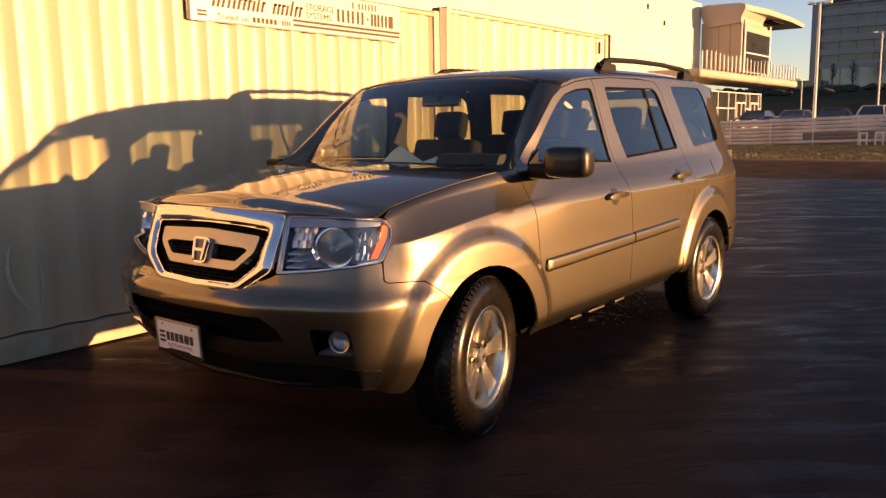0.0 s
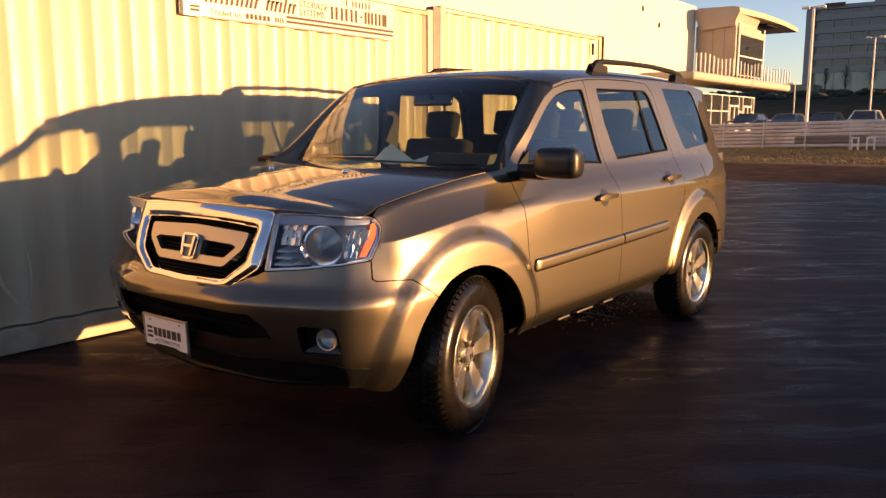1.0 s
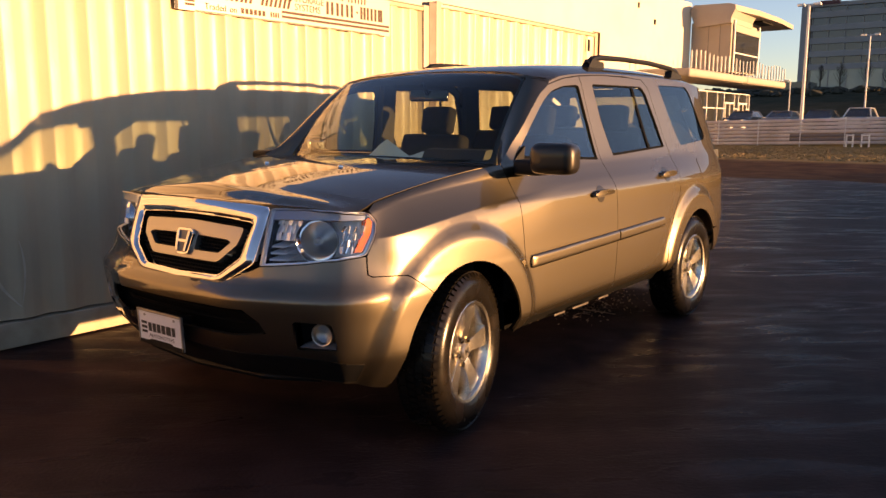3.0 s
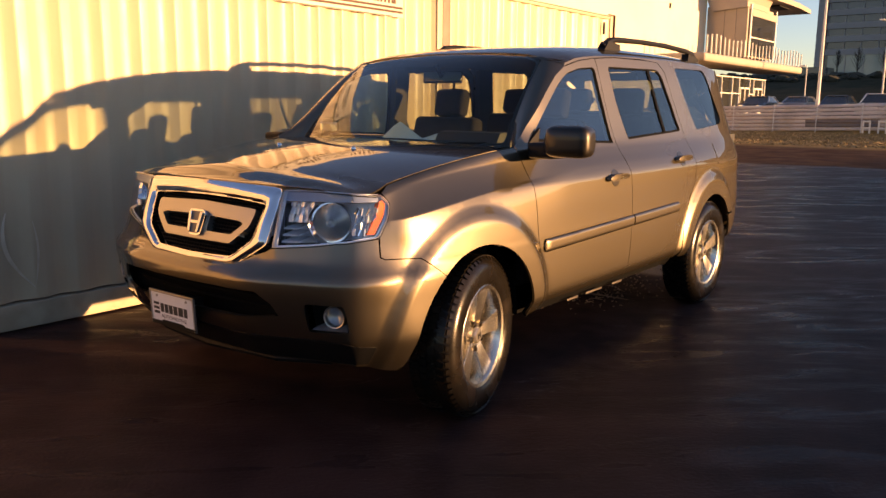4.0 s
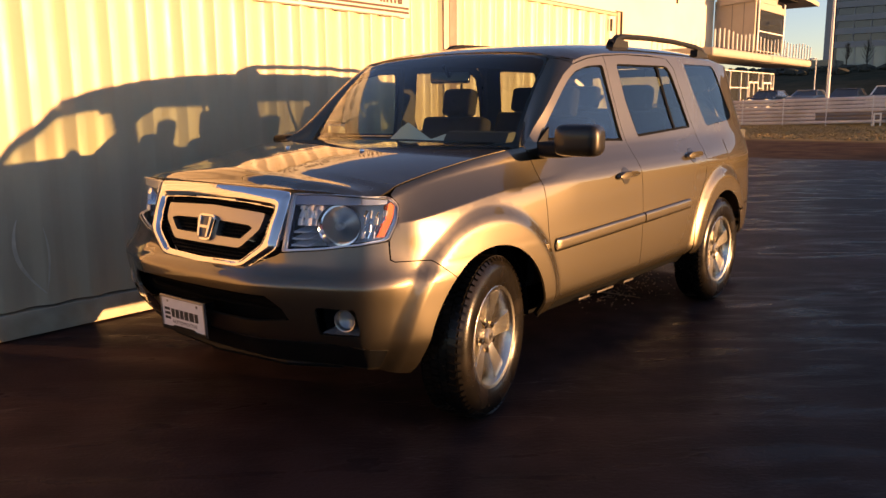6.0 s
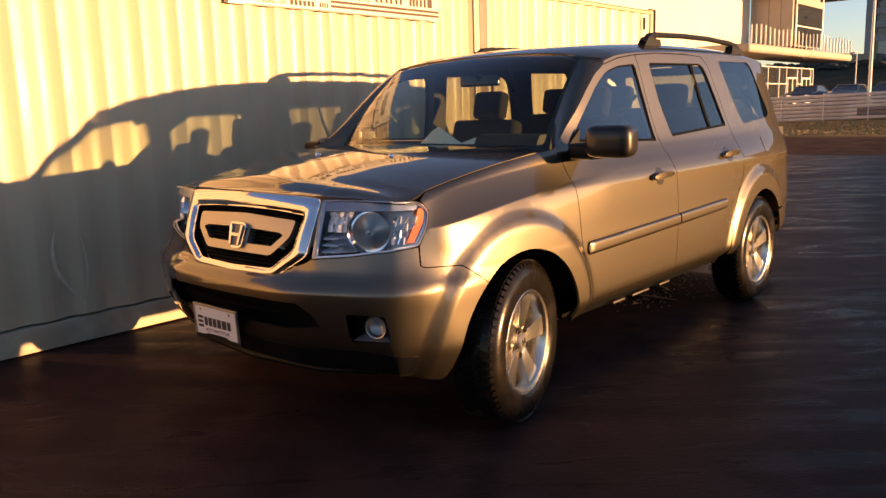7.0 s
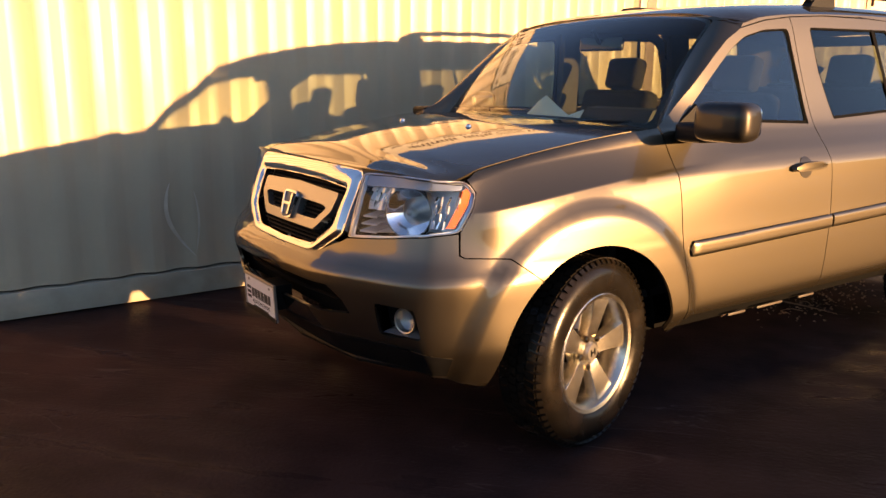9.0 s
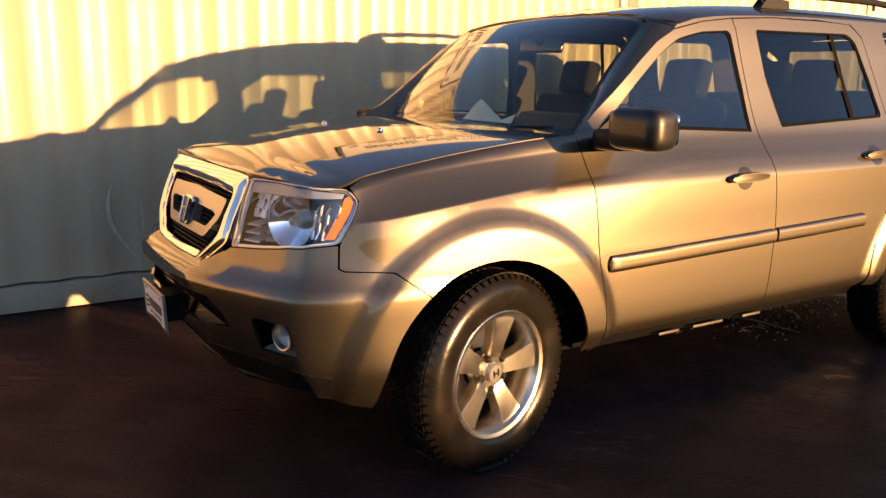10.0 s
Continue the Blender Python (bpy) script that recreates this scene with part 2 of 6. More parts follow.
    col = mix(e2, col, grass)
    col = mix(ramp(x.outputs[0], 49.6, 49.9, 0, 1), col, lot)
    col = mix(ramp(x.outputs[0], 95, 97, 0, 1), col, bank)
    t.links.new(col, b.inputs["Base Color"])
    # water lies in uneven films: smooth where it stands, rougher between
    film = math_node('MAXIMUM', ramp(tex(4.2, 12, (0.35, 1.6, 1.0), 0.7), 0.34, 0.58, 0.0, 1.0), ramp(tex(0.75, 6, (0.6, 1.6, 1.0), 0.8), 0.40, 0.62, 0.0, 1.0))
    rough = math_node('ADD', ramp(film, 0, 1, 0.20, 0.46, False), math_node('MULTIPLY', e1, 0.45))
    # the strip that the car has kept dry
    along = ramp(math_node('ABSOLUTE', math_node('SUBTRACT', x.outputs[0], 1.55), 0.0), 1.75, 2.15, 1.0, 0.0)
    across = ramp(math_node('ABSOLUTE', math_node('ADD', x.outputs[1], math_node('MULTIPLY', math_node('SUBTRACT', tex(2.2, 5), 0.5), 0.9)), 0.0), 0.70, 1.30, 1.0, 0.0)
    rough = math_node('MAXIMUM', rough, math_node('MULTIPLY', math_node('MULTIPLY', along, across), 0.85))
    t.links.new(rough, b.inputs["Roughness"])
    b.inputs["IOR"].default_value = 1.15
    b.inputs["Specular IOR Level"].default_value = 0.15
    n1 = t.nodes.new("ShaderNodeBump")
    n1.inputs["Strength"].default_value, n1.inputs["Distance"].default_value = 0.55, 0.01
    grain = math_node('ADD', math_node('MULTIPLY', tex(55, 4), 0.45), math_node('MULTIPLY', tex(24, 8, (0.6, 2.2, 1), 0.4), 0.32))
    t.links.new(grain, n1.inputs["Height"])
    t.links.new(n1.outputs[0], b.inputs["Normal"])


ground_material()


def ground():
    """One sheet out to the horizon: level yard, a raised lot behind the low metal wall, a bank beyond."""
    rise = [(-1500, 0), (48.95, 0), (49.6, 0.9), (96, 0.9), (150, 6.8), (200, 8.0), (400, 8.0), (1500, 8.0)]
    xs = [-1500, -300, -60, -20, -8, 0, 8, 14, 18, 22, 28, 36, 44, 48.95, 49.6, 58, 75, 96, 110, 125, 140, 150, 175, 200, 400, 1500]
    ys = [-1500, -300, -60, -20, -8, 0, 8, 16, 25, 40, 80, 300, 1500]
    bm = bmesh.new()
    grid = [[bm.verts.new((x, y, np.interp(x, [p[0] for p in rise], [p[1] for p in rise]))) for y in ys] for x in xs]
    for i in range(len(xs) - 1):
        for j in range(len(ys) - 1):
            bm.faces.new((grid[i][j], grid[i + 1][j], grid[i + 1][j + 1], grid[i][j + 1]))
    ob = part("ground", bm, WET)
    tagged(ob, "dark wet asphalt yard with earth and dry grass beyond", "ground", kind="structure")


ground()

CREAM = material("cream_container_paint", (0.46, 0.374, 0.258), rough=0.42, vary=0.04, vary_scale=3, dirt=(0.33, 0.27, 0.20), dirt_scale=1.3, dirt_amount=0.30, bump=0.06, bump_scale=25, rough_vary=0.08)
# brown that stands for the shade in the slot between the boxes
SLOT_SHADE = material("weathered_post_paint", (0.20, 0.13, 0.10), rough=0.6, vary=0.2, vary_scale=8)
RAIL = material("scuffed_rail_paint", (0.40, 0.35, 0.26), rough=0.5, vary=0.08, vary_scale=5, dirt=(0.20, 0.13, 0.08), dirt_scale=3, dirt_amount=0.6)
SIGN_WHITE = material("sign_vinyl", (0.50, 0.46, 0.385), rough=0.35, vary=0.03, vary_scale=4)
WALL_Y = 2.01


def corrugated(x0, x1, z0, z1, y_out, depth, pitch, phase):
    """A pressed wall: outer flat, slant, inner flat, slant; with a few shallow dents."""
    bm = bmesh.new()
    pts = []
    k = math.floor((x0 - phase) / pitch) - 1
    while True:
        s = phase + k * pitch
        for dx, d in ((0.0, 0.0), (0.010, 0.0), (0.058, 0.0), (0.078, 0.17), (0.124, 0.83), (0.144, 1.0), (0.192, 1.0), (0.212, 0.83), (0.258, 0.17), (pitch, 0.0)):
            pts.append((s + dx, d))
        if s > x1:
            break
        k += 1
    pts = sorted({round(a, 4): d for a, d in pts}.items())
    pts = [(a, d) for a, d in pts if x0 < a < x1]
    pts = [(x0, 0.0)] + pts + [(x1, 0.0)]
    zs = lin(z0, z1, 22)
    cols = []
    for a, d in pts:
        col = []
        for z in zs:
            dent = 0.010 * math.exp(-((a + 0.62) / 0.16) ** 2 - ((z - 0.45) / 0.30) ** 2) + 0.008 * math.exp(-((a - 0.05) / 0.12) ** 2 - ((z - 0.5) / 0.4) ** 2)
            dent += 0.006 * noise.noise(Vector((a * 1.1, z * 0.8, 3.0)))
            col.append(bm.verts.new((a, y_out + depth * d + dent, z)))
        cols.append(col)
    for c0, c1 in zip(cols, cols[1:]):
        for i in range(len(zs) - 1):
            bm.faces.new((c0[i], c1[i], c1[i + 1], c0[i + 1]))
    return bm


def container(x0, x1, label, top=2.488, phase=-0.251 - 0.268 * 40 - 0.018):
    c = group_thing("storage_container", label, "container", (0, 0, 0))
    d = 2.44
    y0, y1 = WALL_Y, WALL_Y + d
    part("side_wall", corrugated(x0 + 0.08, x1 - 0.08, 0.176, top - 0.05, y0 + 0.012, 0.031, 0.268, phase), CREAM, c, smooth=True)
    box_part("bottom_rail", (x0 + 0.08, x1 - 0.08, y0 - 0.012, y0 + 0.10, 0.012, 0.164), RAIL, c, 0.006)
    box_part("top_rail", (x0 + 0.08, x1 - 0.08, y0 - 0.002, y0 + 0.06, top - 0.05, top), CREAM, c, 0.008)
    for x in (x0, x1 - 0.08):
        for y in (y0, y1 - 0.1):
            box_part("corner_post", (x, x + 0.08, y - 0.004, y + 0.1, 0.0, top + 0.006), CREAM, c, 0.006)
    # a dark strip drawn for the shadow line along the top rail
    box_part("rail_seam", (x0 + 0.09, x1 - 0.09, y0 - 0.005, y0 - 0.001, top - 0.016, top - 0.009), INK_BROWN, c, 0.0)
    bm = bmesh.new()
    box(bm, x0 + 0.01, x1 - 0.01, y0 + 0.06, y1, top - 0.045, top - 0.012)
    part("roof", bm, CREAM, c)
    box_part("end_wall", (x0 + 0.02, x0 + 0.05, y0 + 0.06, y1, 0.03, top - 0.045), CREAM, c, 0.0)
    box_part("end_wall", (x1 - 0.05, x1 - 0.02, y0 + 0.06, y1, 0.03, top - 0.045), CREAM, c, 0.0)
    box_part("back_wall", (x0 + 0.05, x1 - 0.05, y1 - 0.05, y1, 0.03, top - 0.045), CREAM, c, 0.0)
    return c


long_box = container(-8.70, 3.485, "long cream corrugated steel storage container with dented lower wall")
short_box = container(3.605, 7.10, "shorter cream corrugated steel storage container beside the long one", 2.548)
# pale colour of the highlights along the wall's dents
DENT_GLINT = material("pale_scuff", (0.53, 0.47, 0.37), rough=0.5, vary=0.15, vary_scale=20)


def dent_highlight(x0, z0, bow, x1, z1, width):
    """A thin curved pale strip down the pressed wall: a dent's highlight, put into its colour."""
    bm = bmesh.new()
    rows = []
    for i in range(17):
        t = i / 16
        x = x0 + (x1 - x0) * t - bow * math.sin(math.pi * t ** 0.9)
        z = z0 + (z1 - z0) * t
        u = (x - (-0.251 - 0.268 * 40 - 0.018)) % 0.268
        d = float(np.interp(u, [0, 0.068, 0.134, 0.202, 0.268], [0, 0, 1, 1, 0]))
        w = width * math.sin(math.pi * min(0.97, max(0.03, t))) ** 0.6
        rows.append([bm.verts.new((x + k * w, WALL_Y + 0.012 + 0.031 * d - 0.003, z)) for k in (-0.5, 0.5)])
    for a, c in zip(rows, rows[1:]):
        bm.faces.new((a[0], a[1], c[1], c[0]))
    part("scuff_mark", bm, DENT_GLINT, long_box)


dent_highlight(-0.672, 0.72, 0.085, -0.545, 0.25, 0.026)
dent_highlight(-0.535, 0.66, -0.025, -0.54, 0.27, 0.014)
# a flush brown strip, its colour standing for the shaded slot between the two boxes
filler = box_part("filler_post", (3.487, 3.603, 2.004, 2.10, 0.0, 2.535), SLOT_SHADE, None, 0.006)
tagged(filler, "flush brown strip standing for the shaded slot between two containers", "post")
# dark strips stand for the shade at the corner post's end and top
box_part("door_edge", (7.104, 7.124, 1.985, 2.05, 2.16, 2.556), INK_BROWN, short_box, 0.003)
box_part("corner_hood", (6.93, 7.124, 1.985, 1.998, 2.548, 2.560), INK_BROWN, short_box, 0.002)
# lifting-ring slot and latch near the short box's end
box_part("latch_bar", (6.835, 6.870, 2.0, 2.02, 2.30, 2.45), BLACK, short_box, 0.003)


def container_sign():
    """A long vinyl sign: a wordmark as slanted strokes, two lines of plain lettering, number bars and stripes."""
    s = group_thing("container_sign", "long white vinyl sign with dark lettering on the container", "sign", (0, 0, 0))
    y = WALL_Y - 0.006
    x0, x1, z0, z1 = 0.63, 2.90, 2.155, 2.472
    part("sign_panel", box(bmesh.new(), x0, x1, y, y + 0.005, z0, z1), SIGN_WHITE, s)
    up = pose(0, 0, 0, 90)

    def bar(a, b, c, d, mat=INK_BROWN, slant=0.0, name="bar"):
        bm = bmesh.new()
        prism(bm, [(a, c), (b, c), (b + slant, d), (a + slant, d)], 0.0, 0.002, pose(0, y - 0.0005, 0, 90))
        return part(name, bm, mat, s)
    bar(x0 + 0.002, x0 + 0.030, z0, z1, INK)
    for z in (2.190, 2.216):
        bar(0.716, 0.796, z, z + 0.016)
    # the wordmark, as plain slanted strokes of two heights
    base, high = 2.262, 2.345

    def strokes(a, gaps):
        for k, g in enumerate(gaps):
            tall = k % 5 == 4
            bar(a, a + 0.024, base, high + (0.036 if tall else 0.0), slant=0.034 if tall else 0.024, name="wordmark_stroke")
            if not tall and k % 5 != 3:
                bar(a + 0.022, a + g + 0.010, high - 0.018, high, slant=0.005, name="wordmark_stroke")
            a += g
    strokes(0.838, (0.042, 0.042, 0.050, 0.046, 0.044, 0.048, 0.042, 0.046, 0.040, 0.044, 0.046))
    strokes(1.395, (0.042, 0.042, 0.046, 0.044, 0.046, 0.044, 0.042))
    lettering("small_lettering", "Traded", 0.062, INK_BROWN, Matrix.Translation((0.880, y - 0.002, 2.180)) @ up, s, wide=1.05)
    lettering("small_lettering", "on", 0.062, INK_BROWN, Matrix.Translation((1.100, y - 0.002, 2.180)) @ up, s, wide=1.05)
    # an exchange's name and a short mark, as bars
    for i in range(6):
        bar(1.205 + 0.041 * i, 1.233 + 0.041 * i, 2.182, 2.222)
    for i in range(4):
        bar(1.490 + 0.024 * i, 1.504 + 0.024 * i, 2.184, 2.222)
    lettering("block_lettering", "STORAGE", 0.076, INK_BROWN, Matrix.Translation((1.742, y - 0.002, 2.330)) @ up, s, wide=0.97)
    lettering("block_lettering", "SYSTEMS", 0.076, INK_BROWN, Matrix.Translation((1.742, y - 0.002, 2.264)) @ up, s, wide=0.97)

    # numbers, as upright bars
    for k in (2.095, 2.150, 2.213, 2.268, 2.331, 2.386, 2.507, 2.548, 2.590, 2.640, 2.690, 2.738, 2.770):
        bar(k, k + 0.028, 2.268, 2.374, name="number_bar")
    bar(2.455, 2.475, 2.312, 2.332, name="number_bar")
    for k in (2.278, 2.355, 2.395, 2.437, 2.477, 2.519, 2.559):
        bar(k, k + 0.016, 2.394, 2.448, name="number_bar")
    for z in (2.190, 2.226):
        bar(1.605, 2.888, z, z + 0.020, name="stripe")
    bar(0.80, 2.76, 2.1575, 2.1625, name="stripe")


container_sign()

# ---- the far side of the yard ----
STEEL = material("galvanised_wall", (0.60, 0.54, 0.52), rough=0.5, metal=0.2, vary=0.12, vary_scale=0.6, dirt=(0.16, 0.12, 0.09), dirt_scale=0.4, dirt_amount=0.4)
STEEL_DARK = material("dull_wall_panel", (0.17, 0.15, 0.15), rough=0.6, vary=0.1, vary_scale=0.8)
POLE_PAINT = material("pale_pole_paint", (0.60, 0.61, 0.62), rough=0.4, vary=0.05, vary_scale=2)
STUCCO = material("cream_stucco", (0.66, 0.60, 0.47), rough=0.8, vary=0.05, vary_scale=0.3, dirt=(0.45, 0.38, 0.28), dirt_scale=0.2, dirt_amount=0.3)
CONCRETE = material("smooth_concrete", (0.36, 0.31, 0.26), rough=0.7, vary=0.06, vary_scale=0.4, dirt=(0.28, 0.23, 0.17), dirt_scale=0.3, dirt_amount=0.3)
DARK_GLAZING = material("dark_glazing", (0.03, 0.033, 0.036), rough=0.06, spec=0.8)
WHITE_FRAME = material("white_frame", (0.72, 0.70, 0.66), rough=0.5)
OFFICE_BAND = material("grey_office_band", (0.27, 0.26, 0.25), rough=0.7, vary=0.08, vary_scale=0.1)
OFFICE_GLASS = material("office_glass", (0.055, 0.058, 0.064), rough=0.15, spec=0.8)
OFFICE_PALE = material("pale_office_glass", (0.30, 0.34, 0.29), rough=0.15, spec=0.7, vary=0.15, vary_scale=0.15)
TWIG = material("bare_twigs", (0.035, 0.028, 0.02), rough=0.9)


def retaining_wall():
    f = group_thing("metal_wall", "low galvanised wall of horizontal ribs with slender posts", "wall", kind="structure")
    x = 48.9

    def zb(y):
        return 0.20 - 0.0255 * (y - 4.7)
    ya, yb = 24.0, -22.0
    n = 7
    for i in range(n):
        z0, z1 = 0.04 + 1.56 * i / n, 0.04 + 1.56 * (i + 0.86) / n
        for (a, b) in ((ya, 9.9), (9.9, 5.9), (5.9, yb)):
            if i in (1, 2) and a == 9.9:
                mat = STEEL_DARK
            else:
                mat = STEEL
            bm = bmesh.new()
            vs = []
            for y in (a, b):
                b0 = zb(y)
                vs.append([bm.verts.new(p) for p in ((x, y, b0 + z0), (x - 0.05, y, b0 + z0 + 0.05), (x - 0.05, y, b0 + z1 - 0.05), (x, y, b0 + z1), (x + 0.03, y, b0 + z1), (x + 0.03, y, b0 + z0))])
            for k in range(6):
                bm.faces.new((vs[0][k], vs[0][(k + 1) % 6], vs[1][(k + 1) % 6], vs[1][k]))
            bm.faces.new(vs[0])
            bm.faces.new(vs[1][::-1])
            part("rib", bm, mat, f)
    y = ya
    while y > yb:
        box_part("post", (x - 0.11, x - 0.055, y - 0.025, y + 0.025, zb(y) - 0.2, zb(y) + 1.63), POLE_PAINT, f, 0.0)
        y -= 2.45
    return f


retaining_wall()


def white_hurdle(y, w):
    h = group_thing("white_hurdle", "small white metal hurdle standing on dry grass", "hurdle", (48.0, y, 0.06))
    for s in (0, w):
        bm = tube(bmesh.new(), [(0, s, 0), (0, s, 0.72)], 0.05, 6)
        part("upright", bm, WHITE_FRAME, h)
    for z in (0.28, 0.66):
        part("rail", tube(bmesh.new(), [(0, 0, z), (0, w, z)], 0.05, 6), WHITE_FRAME, h)
    return h


white_hurdle(6.25, 0.34)
white_hurdle(5.42, 0.38)


def lamp_pole(x, y, z0, z1, r, arms, label):
    p = group_thing("lamp_pole", label, "lamp pole", (x, y, z0))
    part("pole", tube(bmesh.new(), [(0, 0, 0), (0, 0, (z1 - z0) * 0.5), (0, 0, z1 - z0)], [r * 1.25, r, r * 0.8], 10), POLE_PAINT, p, smooth=True)
    part("base", lathe(bmesh.new(), [(r * 2, 0), (r * 2, 0.5), (r * 1.7, 0.55)], 12), CONCRETE, p)
    for a in arms:
        part("arm", tube(bmesh.new(), [(0, 0, z1 - z0 - 0.1), (0, a, z1 - z0 - 0.03)], r * 0.4, 6), POLE_PAINT, p)
        s = 1 if a > 0 else -1
        box_part("lamp_head", (-0.16, 0.16, min(a, a + 0.42 * s), max(a, a + 0.42 * s), z1 - z0 - 0.12, z1 - z0 + 0.03), WHITE_FRAME, p, 0.03)
    return p


lamp_pole(50.6, 9.72, 0.9, 8.55, 0.085, (0.25, -0.25), "tall pale steel lamp pole behind the metal wall")
lamp_pole(80.0, 11.3, 0.9, 9.4, 0.075, (0.35, -0.35), "pale double-headed lamp pole among parked cars")
lamp_pole(74.0, 16.4, 0.9, 5.2, 0.05, (0.1,), "thin short lamp pole beside the showroom")


def showroom():
    b = group_thing("showroom_building", "cream two-storey showroom with a flared canopy and balcony", "building", (0, 0, 0), kind="structure")
    g = 0.85
    box_part("wall", (22, 72.0, 25.0, 25.6, g, 12.3), STUCCO, b, 0.0)
    box_part("wall", (22, 22.6, 25.6, 60, g, 12.3), STUCCO, b, 0.0)
    box_part("roof", (22.6, 72, 25.6, 60, 11.6, 12.0), CONCRETE, b, 0.0)
    box_part("wall", (71.4, 72, 25.6, 60, g, 12.3), STUCCO, b, 0.0)
    for x, z in ((60.0, 10.6), (63.4, 9.6)):
        box_part("vent_cap", (x, x + 0.28, 24.93, 25.0, z, z + 0.42), BLACK, b, 0.0)
    # upper tower with its flared top
    box_part("tower_wall", (72.0, 79.6, 21.25, 24.9, 6.0, 10.5), CONCRETE, b, 0.0)
    for y in (22.25, 23.3):
        box_part("panel_joint", (71.985, 72.0, y - 0.03, y + 0.03, 6.0, 10.3), STEEL_DARK, b, 0.0)
    # canopy: a slab with a flared, rounded front
    bm = bmesh.new()
    prof = [(24.3, 10.05), (24.65, 10.6), (24.95, 11.3), (24.95, 11.75), (24.6, 12.05), (21.4, 12.0), (20.9, 11.85), (20.85, 11.5), (21.2, 10.75), (21.2, 10.3)]
    v0 = [bm.verts.new((71.6, y, z)) for y, z in prof]
    v1 = [bm.verts.new((78.0, y, z)) for y, z in prof]
    for i in range(len(prof)):
        j = (i + 1) % len(prof)
        bm.faces.new((v0[i], v0[j], v1[j], v1[i]))
    bm.faces.new(v0)
    bm.faces.new(v1[::-1])
    part("canopy_front", bm, CONCRETE, b)
    bm = bmesh.new()
    outline = [(72.0, 25.4), (72.0, 20.9), (77, 20.3), (84, 20.2), (90.3, 20.6), (90.3, 25.4)]
    prism(bm, outline, 11.35, 11.85)
    for v in bm.verts:
        v.co.z -= 0.0055 * (v.co.x - 72.0) * (1.0 if v.co.z > 11.6 else 0.2)
    part("canopy", bm, CONCRETE, b)
    box_part("soffit_fixture", (80.5, 84, 21.0, 22.2, 11.18, 11.33), BLACK, b, 0.0)
    # upper glazing beside the tower
    box_part("glazing", (72.6, 80.0, 21.16, 21.22, 6.1, 9.6), DARK_GLAZING, b, 0.0)
    for z in (7.75,):
        box_part("mullion", (72.6, 80.0, 21.09, 21.16, z - 0.05, z + 0.05), WHITE_FRAME, b, 0.0)
    for x in (72.55, 80.05):
        box_part("mullion", (x - 0.12, x + 0.12, 21.05, 21.16, 6.0, 10.6), WHITE_FRAME, b, 0.0)
    box_part("parapet_band", (72.6, 80.2, 21.02, 21.2, 9.6, 10.2), CONCRETE, b, 0.0)
    # balcony slab with a rounded rim
    bm = bmesh.new()
    box(bm, 60.5, 89.0, 20.6, 25.2, 5.05, 5.75, 0.28, 3)
    part("balcony", bm, CONCRETE, b, smooth=True)
    x = 61.0
    while x < 88.7:
        box_part("baluster", (x - 0.045, x + 0.045, 20.66, 20.75, 5.74, 7.15 + 0.12 * math.sin(x * 7)), WHITE_FRAME, b, 0.0)
        x += 1.02
    for y in (21.6, 22.4, 23.2, 24.0, 24.8):
        box_part("baluster", (88.73, 88.82, y - 0.045, y + 0.045, 5.74, 7.1), WHITE_FRAME, b, 0.0)
    # ground floor glazing and doors
    box_part("glazing", (66.0, 81.4, 22.2, 22.3, g, 4.2), DARK_GLAZING, b, 0.0)
    for x in (66.0, 69.0, 71.8, 73.7, 76.7, 77.9, 80.6, 81.4):
        box_part("mullion", (x - 0.05, x + 0.05, 22.08, 22.2, g, 4.25), WHITE_FRAME, b, 0.0)
    for z in (2.75, 4.2):
        box_part("mullion", (66.0, 81.4, 22.09, 22.19, z - 0.04, z + 0.04), WHITE_FRAME, b, 0.0)
    for x in (73.9, 75.2, 78.0, 79.2):
        d = box_part("door", (x, x + 1.15, 22.02, 22.1, g, 3.35), WHITE_FRAME, b, 0.0)
        box_part("pane", (x + 0.12, x + 1.03, 21.99, 22.02, g + 0.18, 3.20), DARK_GLAZING, d, 0.0)
    return b


showroom()


